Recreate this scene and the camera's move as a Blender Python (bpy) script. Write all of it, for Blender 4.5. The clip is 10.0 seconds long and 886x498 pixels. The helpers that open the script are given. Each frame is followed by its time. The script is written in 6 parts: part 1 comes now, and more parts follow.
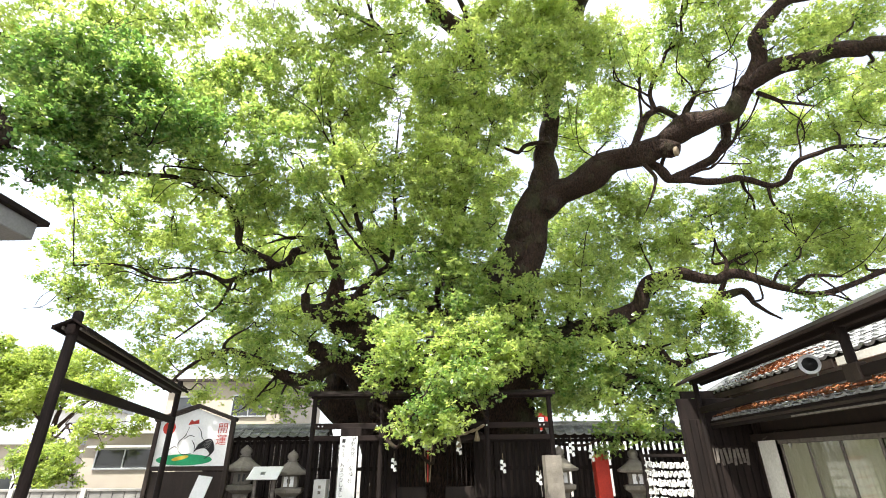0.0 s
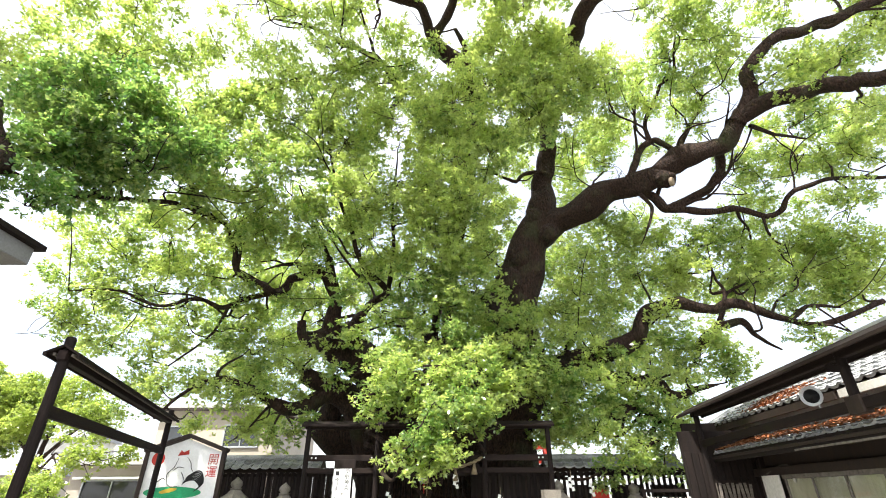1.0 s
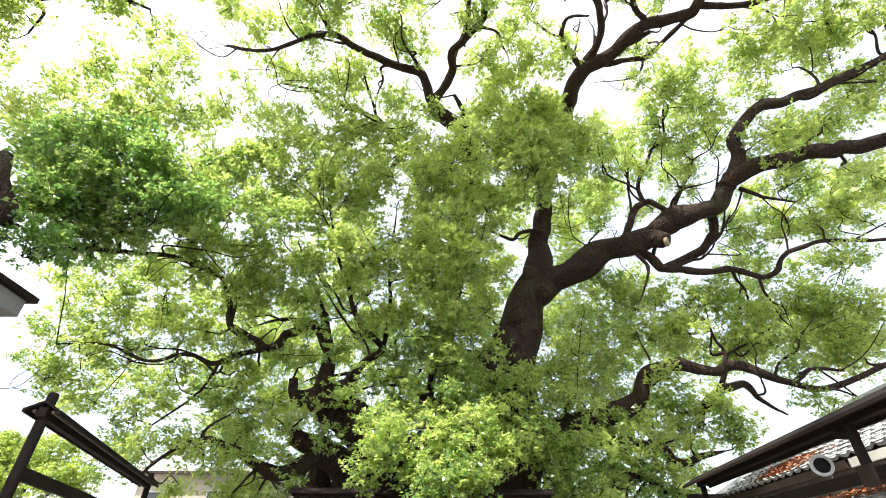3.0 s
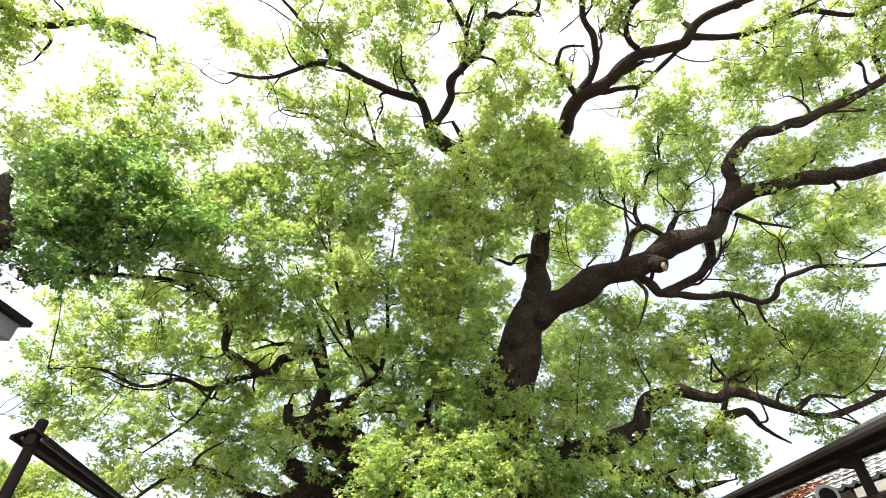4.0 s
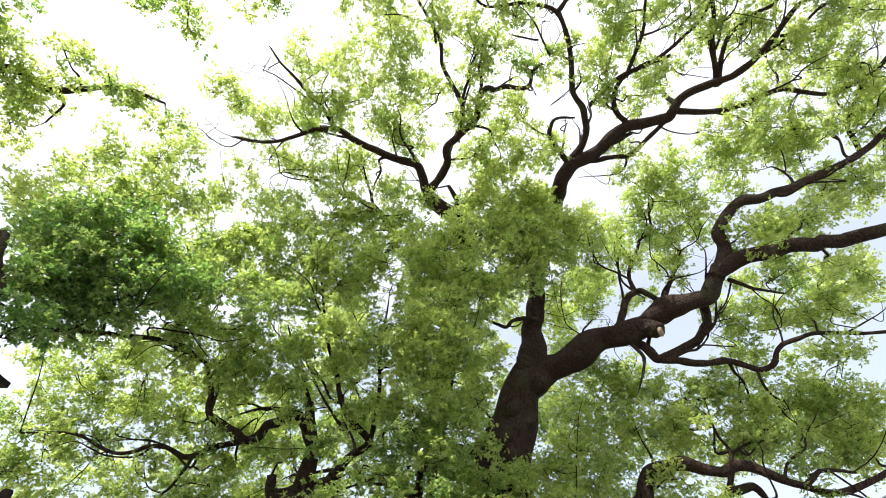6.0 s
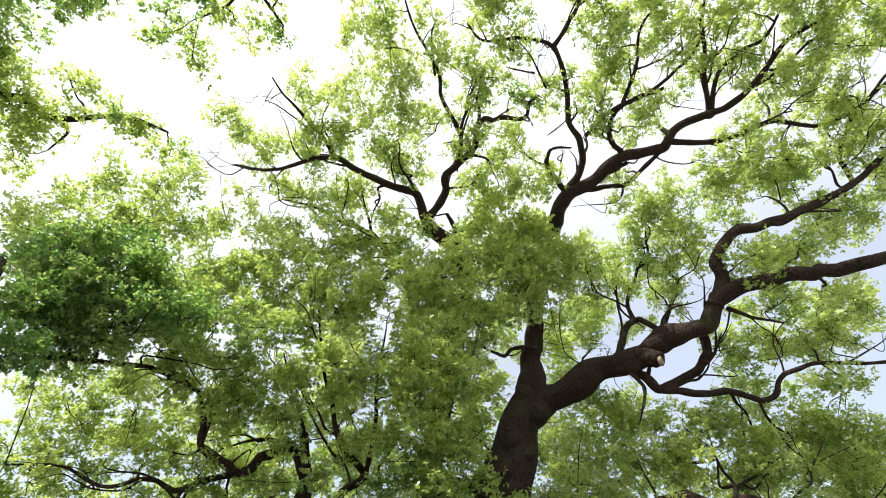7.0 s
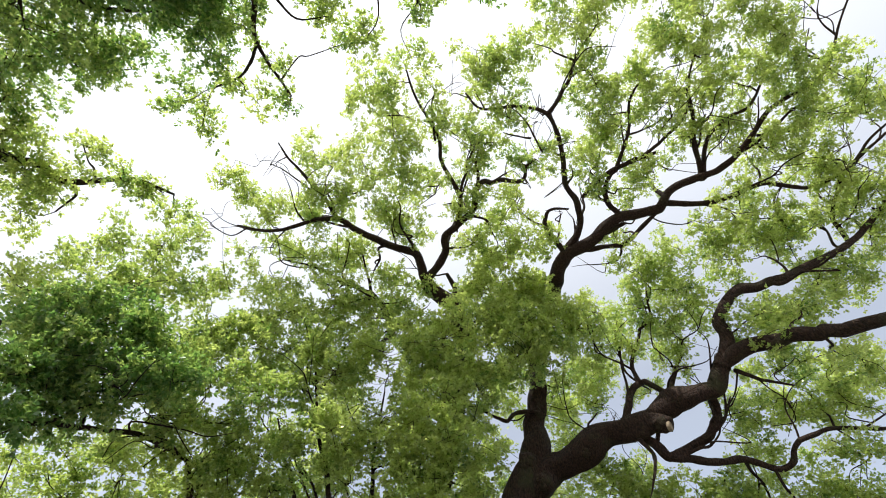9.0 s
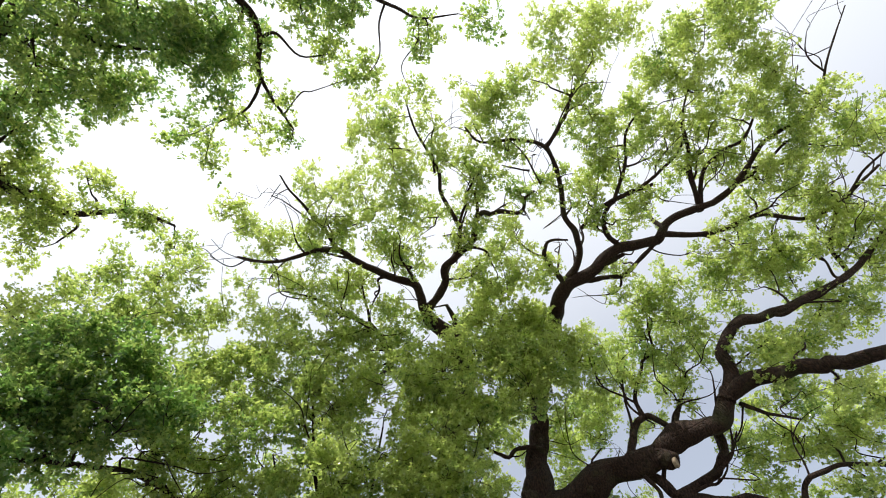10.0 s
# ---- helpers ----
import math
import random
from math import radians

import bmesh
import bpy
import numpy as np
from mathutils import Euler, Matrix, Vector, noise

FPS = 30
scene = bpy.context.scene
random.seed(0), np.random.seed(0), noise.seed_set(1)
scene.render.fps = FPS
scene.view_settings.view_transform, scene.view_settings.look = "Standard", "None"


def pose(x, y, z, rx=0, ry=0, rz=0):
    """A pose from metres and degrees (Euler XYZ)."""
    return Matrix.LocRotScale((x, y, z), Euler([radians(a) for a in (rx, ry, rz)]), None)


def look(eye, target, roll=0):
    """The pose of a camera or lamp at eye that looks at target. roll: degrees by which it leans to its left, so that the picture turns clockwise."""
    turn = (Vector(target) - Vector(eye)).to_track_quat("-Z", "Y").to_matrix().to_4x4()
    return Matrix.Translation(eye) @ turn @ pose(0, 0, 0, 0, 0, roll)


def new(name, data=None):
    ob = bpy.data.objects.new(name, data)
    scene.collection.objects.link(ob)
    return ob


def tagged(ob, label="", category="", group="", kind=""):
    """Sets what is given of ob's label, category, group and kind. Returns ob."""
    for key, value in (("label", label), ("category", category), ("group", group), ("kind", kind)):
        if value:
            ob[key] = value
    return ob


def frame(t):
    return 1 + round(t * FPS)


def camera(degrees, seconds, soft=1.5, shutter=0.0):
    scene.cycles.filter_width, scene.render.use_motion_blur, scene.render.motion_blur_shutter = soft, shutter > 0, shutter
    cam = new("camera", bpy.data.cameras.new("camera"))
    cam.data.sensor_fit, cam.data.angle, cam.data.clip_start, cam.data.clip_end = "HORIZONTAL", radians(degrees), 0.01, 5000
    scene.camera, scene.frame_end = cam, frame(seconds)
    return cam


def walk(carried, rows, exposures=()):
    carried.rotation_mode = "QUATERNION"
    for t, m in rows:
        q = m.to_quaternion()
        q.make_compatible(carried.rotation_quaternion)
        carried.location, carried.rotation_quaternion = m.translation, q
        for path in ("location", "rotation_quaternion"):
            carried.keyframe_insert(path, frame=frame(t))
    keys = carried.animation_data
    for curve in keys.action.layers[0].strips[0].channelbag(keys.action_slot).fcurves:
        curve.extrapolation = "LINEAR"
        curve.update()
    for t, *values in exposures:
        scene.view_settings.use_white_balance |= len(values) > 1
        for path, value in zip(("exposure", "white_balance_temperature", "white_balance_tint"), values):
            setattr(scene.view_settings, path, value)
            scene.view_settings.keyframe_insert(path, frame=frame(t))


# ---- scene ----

# ---- the camera: a tripod head that tilts upwards ----
cam = camera(86.86, 10.0, 1.0)
EYE = 1.7
ROWS = [  # seconds, yaw, pitch, roll
    (0.0, -0.0, 24.3, 0.5),
    (0.5, -0.14, 26.01, 0.37),
    (1.0, -0.31, 27.68, 0.22),
    (1.5, -0.45, 29.46, 0.05),
    (2.0, -0.59, 31.25, -0.17),
    (2.5, -0.63, 33.07, -0.3),
    (4.0, -0.98, 37.58, -0.32),
    (4.5, -1.18, 39.47, -0.41),
    (5.0, -1.34, 41.42, -0.5),
    (5.5, -1.52, 43.32, -0.55),
    (7.0, -1.99, 48.51, -0.58),
    (7.5, -2.06, 50.16, -0.53),
    (8.0, -2.1, 51.87, -0.52),
    (8.5, -1.94, 53.86, -0.57),
    (9.0, -1.87, 55.84, -0.6),
    (9.5, -1.84, 57.78, -0.61),
    (10.0, -1.89, 59.64, -0.54),
]
EXPOSURES = [(0.0, 1.24), (2.5, 1.18), (5.5, 0.76), (7.5, 0.44), (10.0, 0.08)]
walk(cam, [(t, pose(0, 0, EYE, p, 0, y) @ pose(0, 0, 0, 90, r, 0)) for t, y, p, r in ROWS], EXPOSURES)

# ---- light ----
SUN_AZIMUTH, SUN_HEIGHT = -143.0, 58.5
world = bpy.data.worlds.new("sky")
scene.world = world
world.use_nodes = True
sky = world.node_tree.nodes.new("ShaderNodeTexSky")
sky.sky_type, sky.sun_disc = "NISHITA", False
sky.sun_elevation, sky.sun_rotation = radians(SUN_HEIGHT), radians(SUN_AZIMUTH)
sky.dust_density, sky.air_density, sky.ozone_density = 1.5, 1.0, 1.0
backing = world.node_tree.nodes["Background"]
backing.inputs["Strength"].default_value = 0.13
haze = world.node_tree.nodes.new("ShaderNodeMix")  # thin bright cloud over the blue
haze.data_type = "RGBA"
where_sky, near_sun, cover = (world.node_tree.nodes.new(k) for k in ("ShaderNodeTexCoord", "ShaderNodeVectorMath", "ShaderNodeMapRange"))
near_sun.operation = "DOT_PRODUCT"  # the cloud shines most round the sun
_a, _h = radians(SUN_AZIMUTH), radians(SUN_HEIGHT)
near_sun.inputs[1].default_value = (math.sin(_a) * math.cos(_h), math.cos(_a) * math.cos(_h), math.sin(_h))
world.node_tree.links.new(where_sky.outputs["Generated"], near_sun.inputs[0])
world.node_tree.links.new(near_sun.outputs["Value"], cover.inputs["Value"])
cover.inputs["From Min"].default_value, cover.inputs["From Max"].default_value = 0.1, 0.7
cover.inputs["To Min"].default_value, cover.inputs["To Max"].default_value = 0.3, 0.88
world.node_tree.links.new(cover.outputs["Result"], haze.inputs["Factor"])
haze.inputs["B"].default_value = (9.8, 10.0, 10.4, 1)
world.node_tree.links.new(sky.outputs["Color"], haze.inputs["A"])
world.node_tree.links.new(haze.outputs["Result"], backing.inputs["Color"])
sun_lamp = new("sun", bpy.data.lights.new("sun", "SUN"))
sun_lamp.data.energy, sun_lamp.data.angle, sun_lamp.data.color = 5.0, radians(0.5), (1.0, 0.96, 0.88)
sun_lamp.matrix_world = look((60 * math.sin(_a) * math.cos(_h), 60 * math.cos(_a) * math.cos(_h), 60 * math.sin(_h)), (0, 0, 0))


# ---- materials ----
def material(name, dark, light, scale=4.0, rough=0.8, bump=0.3, fine=40.0, stretch=(1, 1, 1), metal=0.0, spread=0.15, spec=0.4, coords="Object"):
    """Two scales of noise between two base colours, with relief, and a little change from piece to piece."""
    m = bpy.data.materials.new(name)
    m.use_nodes = True
    n, link = m.node_tree.nodes, m.node_tree.links.new
    shader = n["Principled BSDF"]
    where, squash = n.new("ShaderNodeTexCoord"), n.new("ShaderNodeMapping")
    squash.inputs["Scale"].default_value = stretch
    link(where.outputs[coords], squash.inputs["Vector"])
    coarse, grain = n.new("ShaderNodeTexNoise"), n.new("ShaderNodeTexNoise")
    for tex, s in ((coarse, scale), (grain, fine)):
        tex.inputs["Scale"].default_value, tex.inputs["Detail"].default_value = s, 6.0
        link(squash.outputs["Vector"], tex.inputs["Vector"])
    both = n.new("ShaderNodeMath")
    both.operation = "MULTIPLY_ADD"
    both.inputs[1].default_value = 0.45
    link(grain.outputs["Fac"], both.inputs[0])
    half = n.new("ShaderNodeMath")
    half.operation = "MULTIPLY"
    half.inputs[1].default_value = 0.55
    link(coarse.outputs["Fac"], half.inputs[0])
    link(half.outputs[0], both.inputs[2])
    ramp = n.new("ShaderNodeValToRGB")
    ramp.color_ramp.elements[0].position, ramp.color_ramp.elements[1].position = 0.36, 0.64
    ramp.color_ramp.elements[0].color, ramp.color_ramp.elements[1].color = (*dark, 1), (*light, 1)
    link(both.outputs[0], ramp.inputs["Fac"])
    info, hsv, vary = n.new("ShaderNodeObjectInfo"), n.new("ShaderNodeHueSaturation"), n.new("ShaderNodeMapRange")
    vary.inputs["To Min"].default_value, vary.inputs["To Max"].default_value = 1 - spread, 1 + spread
    link(info.outputs["Random"], vary.inputs["Value"])
    link(vary.outputs["Result"], hsv.inputs["Value"])
    link(ramp.outputs["Color"], hsv.inputs["Color"])
    link(hsv.outputs["Color"], shader.inputs["Base Color"])
    relief = n.new("ShaderNodeBump")
    relief.inputs["Strength"].default_value, relief.inputs["Distance"].default_value = bump, 0.02
    link(both.outputs[0], relief.inputs["Height"])
    link(relief.outputs["Normal"], shader.inputs["Normal"])
    worn = n.new("ShaderNodeMapRange")
    worn.inputs["To Min"].default_value, worn.inputs["To Max"].default_value = max(rough - 0.12, 0.02), min(rough + 0.1, 1)
    link(coarse.outputs["Fac"], worn.inputs["Value"])
    link(worn.outputs["Result"], shader.inputs["Roughness"])
    shader.inputs["Metallic"].default_value = metal
    shader.inputs["Specular IOR Level"].default_value = spec
    return m


def bark_material():
    m = bpy.data.materials.new("bark")
    m.use_nodes = True
    n, link = m.node_tree.nodes, m.node_tree.links.new
    shader = n["Principled BSDF"]
    where = n.new("ShaderNodeTexCoord")
    squash = n.new("ShaderNodeMapping")
    squash.inputs["Scale"].default_value = (1.0, 1.0, 0.35)
    link(where.outputs["Object"], squash.inputs["Vector"])
    cracks, patch, grit = n.new("ShaderNodeTexVoronoi"), n.new("ShaderNodeTexNoise"), n.new("ShaderNodeTexNoise")
    cracks.feature = "DISTANCE_TO_EDGE"
    cracks.inputs["Scale"].default_value = 11.0
    patch.inputs["Scale"].default_value, patch.inputs["Detail"].default_value = 1.3, 5.0
    grit.inputs["Scale"].default_value, grit.inputs["Detail"].default_value = 24.0, 6.0
    for tex in (cracks, grit):
        link(squash.outputs["Vector"], tex.inputs["Vector"])
    link(where.outputs["Object"], patch.inputs["Vector"])
    base = n.new("ShaderNodeValToRGB")
    base.color_ramp.elements[0].position, base.color_ramp.elements[1].position = 0.35, 0.7
    base.color_ramp.elements[0].color, base.color_ramp.elements[1].color = (0.011, 0.0062, 0.0045, 1), (0.055, 0.031, 0.021, 1)
    link(grit.outputs["Fac"], base.inputs["Fac"])
    moss = n.new("ShaderNodeMix")
    moss.data_type = "RGBA"
    moss.inputs["B"].default_value = (0.045, 0.05, 0.022, 1)
    where_moss = n.new("ShaderNodeMapRange")
    where_moss.inputs["From Min"].default_value, where_moss.inputs["From Max"].default_value = 0.55, 0.72
    where_moss.inputs["To Max"].default_value = 0.6
    link(patch.outputs["Fac"], where_moss.inputs["Value"])
    link(where_moss.outputs["Result"], moss.inputs["Factor"])
    link(base.outputs["Color"], moss.inputs["A"])
    link(moss.outputs["Result"], shader.inputs["Base Color"])
    deep = n.new("ShaderNodeMath")
    deep.operation = "MINIMUM"
    deep.inputs[1].default_value = 0.12
    link(cracks.outputs["Distance"], deep.inputs[0])
    total = n.new("ShaderNodeMath")
    total.operation = "MULTIPLY_ADD"
    total.inputs[1].default_value = 0.25
    link(grit.outputs["Fac"], total.inputs[0])
    link(deep.outputs[0], total.inputs[2])
    relief = n.new("ShaderNodeBump")
    relief.inputs["Strength"].default_value, relief.inputs["Distance"].default_value = 1.0, 0.2
    link(total.outputs[0], relief.inputs["Height"])
    link(relief.outputs["Normal"], shader.inputs["Normal"])
    shader.inputs["Roughness"].default_value = 0.85
    shader.inputs["Specular IOR Level"].default_value = 0.25
    return m


def leaf_material(name, old, young, glow_old, glow_young, share=0.55):
    """Thin leaves: a glossy face that also lets light through; the spray's tone runs from old to young."""
    m = bpy.data.materials.new(name)
    m.use_nodes = True
    n, link = m.node_tree.nodes, m.node_tree.links.new
    shader, out = n["Principled BSDF"], n["Material Output"]
    tone, piece = n.new("ShaderNodeAttribute"), n.new("ShaderNodeNewGeometry")
    tone.attribute_name = "tone"
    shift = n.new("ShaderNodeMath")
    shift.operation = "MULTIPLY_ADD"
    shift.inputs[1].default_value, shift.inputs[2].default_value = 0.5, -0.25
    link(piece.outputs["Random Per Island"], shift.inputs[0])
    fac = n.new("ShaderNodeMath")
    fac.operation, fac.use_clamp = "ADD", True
    link(tone.outputs["Fac"], fac.inputs[0])
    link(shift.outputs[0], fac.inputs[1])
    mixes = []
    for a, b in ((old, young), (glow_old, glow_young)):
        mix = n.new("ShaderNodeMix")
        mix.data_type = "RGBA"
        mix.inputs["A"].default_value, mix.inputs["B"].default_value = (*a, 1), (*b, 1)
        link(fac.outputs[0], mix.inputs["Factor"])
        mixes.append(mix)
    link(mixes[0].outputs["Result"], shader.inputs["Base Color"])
    shader.inputs["Roughness"].default_value = 0.25
    shader.inputs["Specular IOR Level"].default_value = 1.0
    glow = n.new("ShaderNodeBsdfTranslucent")
    link(mixes[1].outputs["Result"], glow.inputs["Color"])
    both = n.new("ShaderNodeMixShader")
    both.inputs["Fac"].default_value = share
    link(shader.outputs[0], both.inputs[1])
    link(glow.outputs[0], both.inputs[2])
    link(both.outputs[0], out.inputs["Surface"])
    return m


BARK = bark_material()
LEAF = leaf_material("camphor_leaf", (0.058, 0.126, 0.046), (0.30, 0.38, 0.14), (0.24, 0.45, 0.092), (0.80, 0.90, 0.235))
LEAF_GARDEN = leaf_material("garden_leaf", (0.05, 0.10, 0.025), (0.24, 0.31, 0.07), (0.20, 0.34, 0.04), (0.60, 0.70, 0.14))
DARK_WOOD = material("dark_stained_wood", (0.0065, 0.0045, 0.004), (0.020, 0.013, 0.011), 2.0, 0.8, 0.25, 30, (6, 6, 0.6), spec=0.2)
BEAM_WOOD = material("beam_wood", (0.008, 0.005, 0.0045), (0.024, 0.015, 0.012), 2.0, 0.8, 0.25, 30, (0.6, 6, 6), spec=0.2)
GREY_WOOD = material("weathered_wood", (0.06, 0.05, 0.042), (0.20, 0.175, 0.15), 2.0, 0.85, 0.3, 30, (0.7, 6, 6))
BROWN_WOOD = material("brown_wood", (0.012, 0.0075, 0.0055), (0.038, 0.023, 0.016), 2.0, 0.7, 0.25, 30, (5, 5, 0.7))
TILE = material("grey_roof_tile", (0.16, 0.163, 0.17), (0.42, 0.425, 0.43), 3.0, 0.45, 0.25, 30, spread=0.3, spec=0.5)
STONE = material("weathered_granite", (0.085, 0.075, 0.06), (0.24, 0.215, 0.18), 3.0, 0.9, 0.4, 60)
PALE_STONE = material("pale_granite", (0.34, 0.33, 0.31), (0.55, 0.54, 0.51), 3.0, 0.85, 0.25, 80)
WHITE = material("white_paint", (0.70, 0.70, 0.68), (0.82, 0.82, 0.81), 1.5, 0.5, 0.08, 25, spread=0.03)
OFF_WHITE = material("aged_white_board", (0.50, 0.48, 0.44), (0.72, 0.70, 0.66), 1.5, 0.7, 0.1, 20)
PAPER = material("folded_paper", (0.62, 0.62, 0.60), (0.85, 0.85, 0.83), 8, 0.8, 0.1, 60, spread=0.12)
RED = material("vermilion_paint", (0.32, 0.02, 0.012), (0.52, 0.04, 0.02), 2.0, 0.5, 0.1, 25)
GREEN = material("green_paint", (0.01, 0.22, 0.09), (0.02, 0.32, 0.13), 2.0, 0.5, 0.05, 25)
BLACK = material("black_paint", (0.006, 0.006, 0.006), (0.016, 0.016, 0.016), 2.0, 0.5, 0.05, 25)
YELLOW = material("ochre_paint", (0.35, 0.25, 0.02), (0.5, 0.38, 0.05), 2.0, 0.5, 0.05, 25)
PLASTER = material("beige_render", (0.35, 0.305, 0.255), (0.47, 0.415, 0.35), 0.8, 0.9, 0.15, 40)
GREY_PLASTER = material("grey_render", (0.30, 0.29, 0.28), (0.44, 0.43, 0.41), 0.8, 0.9, 0.15, 40)
SOFFIT = material("grey_soffit_board", (0.17, 0.165, 0.165), (0.25, 0.245, 0.245), 0.8, 0.8, 0.1, 30)
PINK_RENDER = material("pinkish_render", (0.30, 0.25, 0.235), (0.40, 0.34, 0.32), 0.8, 0.9, 0.12, 40)
SAWN = material("sawn_wood", (0.20, 0.15, 0.10), (0.34, 0.27, 0.19), 4, 0.85, 0.2, 40)
METAL = material("galvanised_metal", (0.32, 0.33, 0.34), (0.50, 0.51, 0.52), 3.0, 0.4, 0.05, 40, metal=0.8)
HORN = material("grey_enamel", (0.34, 0.35, 0.37), (0.5, 0.51, 0.53), 3.0, 0.4, 0.05, 40)
BLOCK = material("concrete_block", (0.15, 0.145, 0.135), (0.30, 0.29, 0.27), 2.0, 0.95, 0.3, 60)
GRAVEL = material("packed_gravel", (0.13, 0.12, 0.10), (0.26, 0.24, 0.21), 0.6, 0.95, 0.5, 45)
LITTER = material("fallen_leaves", (0.16, 0.045, 0.015), (0.38, 0.14, 0.05), 6, 0.7, 0.2, 40, spread=0.3)
ROPE = material("straw_rope", (0.13, 0.10, 0.06), (0.28, 0.22, 0.14), 6, 0.9, 0.4, 50)
CAR_PAINT = material("white_car_paint", (0.76, 0.77, 0.77), (0.82, 0.82, 0.82), 1, 0.15, 0.0, 5, spec=0.6)
RUBBER = material("rubber", (0.012, 0.012, 0.012), (0.03, 0.03, 0.03), 5, 0.8, 0.1, 40)
CURTAIN = material("yellowed_curtain", (0.46, 0.44, 0.31), (0.60, 0.58, 0.43), 1.5, 0.9, 0.2, 30, (5, 5, 0.4))


def glass_material(name, tint, rough=0.05, see=0.55):
    m = bpy.data.materials.new(name)
    m.use_nodes = True
    n, link = m.node_tree.nodes, m.node_tree.links.new
    shader = n["Principled BSDF"]
    shader.inputs["Base Color"].default_value = (*tint, 1)
    shader.inputs["Roughness"].default_value = rough
    shader.inputs["Transmission Weight"].default_value = see
    shader.inputs["IOR"].default_value = 1.45
    return m


GLASS = glass_material("window_glass", (0.97, 0.98, 0.97), 0.04, 1.0)
DARK_GLASS = glass_material("dark_window_glass", (0.05, 0.055, 0.06), 0.08, 0.3)


# ---- building helpers ----
def empty(name, at=(0, 0, 0), turn=0.0):
    ob = new(name)
    ob.matrix_basis = pose(*at, 0, 0, turn)
    return ob


def part(name, bm, mat, parent=None, label="", smooth=False, m=None):
    """Links a bmesh as one mesh object, under a thing or a part."""
    data = bpy.data.meshes.new(name)
    bm.to_mesh(data)
    bm.free()
    data.materials.append(mat)
    if smooth:
        data.polygons.foreach_set("use_smooth", [True] * len(data.polygons))
    ob = new(name, data)
    if parent:
        ob.parent = parent
    if m is not None:
        ob.matrix_basis = m
    return tagged(ob, label)


def box(size, at=(0, 0, 0), bevel=0.0, turn=(0, 0, 0), bm=None):
    """A bevelled block, added to bm if it is given. at is its middle."""
    b = bmesh.new()
    bmesh.ops.create_cube(b, size=1.0, matrix=Matrix.Diagonal((*size, 1)))
    if bevel:
        bmesh.ops.bevel(b, geom=b.edges[:], offset=bevel, segments=1, affect="EDGES")
    bmesh.ops.transform(b, matrix=pose(*at, *turn), verts=b.verts)
    return join(bm, b)


def join(bm, b):
    if bm is None:
        return b
    data = bpy.data.meshes.new("joined")
    b.to_mesh(data)
    b.free()
    bm.from_mesh(data)
    bpy.data.meshes.remove(data)
    return bm


def lathe(profile, sides=16, at=(0, 0, 0), turn=(0, 0, 0), bm=None, start=0.0):
    """A turned form from (radius, height) pairs; few sides give a faceted one."""
    b = bmesh.new()
    rings = []
    for r, z in profile:
        rings.append([b.verts.new((r * math.cos(start + 2 * math.pi * i / sides), r * math.sin(start + 2 * math.pi * i / sides), z)) for i in range(sides)])
    for lo, hi in zip(rings, rings[1:]):
        for i in range(sides):
            j = (i + 1) % sides
            b.faces.new((lo[i], lo[j], hi[j], hi[i]))
    b.faces.new(rings[0][::-1])
    b.faces.new(rings[-1])
    bmesh.ops.transform(b, matrix=pose(*at, *turn), verts=b.verts)
    return join(bm, b)


def prism(outline, depth, at=(0, 0, 0), turn=(0, 0, 0), bm=None):
    """An (x, z) outline pushed along y, centred on y = 0."""
    b = bmesh.new()
    front = [b.verts.new((x, -depth / 2, z)) for x, z in outline]
    back = [b.verts.new((x, depth / 2, z)) for x, z in outline]
    b.faces.new(front)
    b.faces.new(back[::-1])
    for i in range(len(outline)):
        j = (i + 1) % len(outline)
        b.faces.new((front[j], front[i], back[i], back[j]))
    bmesh.ops.recalc_face_normals(b, faces=b.faces[:])
    bmesh.ops.transform(b, matrix=pose(*at, *turn), verts=b.verts)
    return join(bm, b)


def glide(points, steps):
    """A smooth line through points (Catmull-Rom), as an array."""
    p = np.array(points, float)
    p = np.vstack([2 * p[0] - p[1], p, 2 * p[-1] - p[-2]])
    out = []
    for i in range(1, len(p) - 2):
        u = np.linspace(0, 1, steps, endpoint=False)[:, None]
        a, b, c, d = p[i - 1], p[i], p[i + 1], p[i + 2]
        out.append(0.5 * (2 * b + (c - a) * u + (2 * a - 5 * b + 4 * c - d) * u**2 + (3 * b - a - 3 * c + d) * u**3))
    return np.vstack([*out, p[-2][None]])


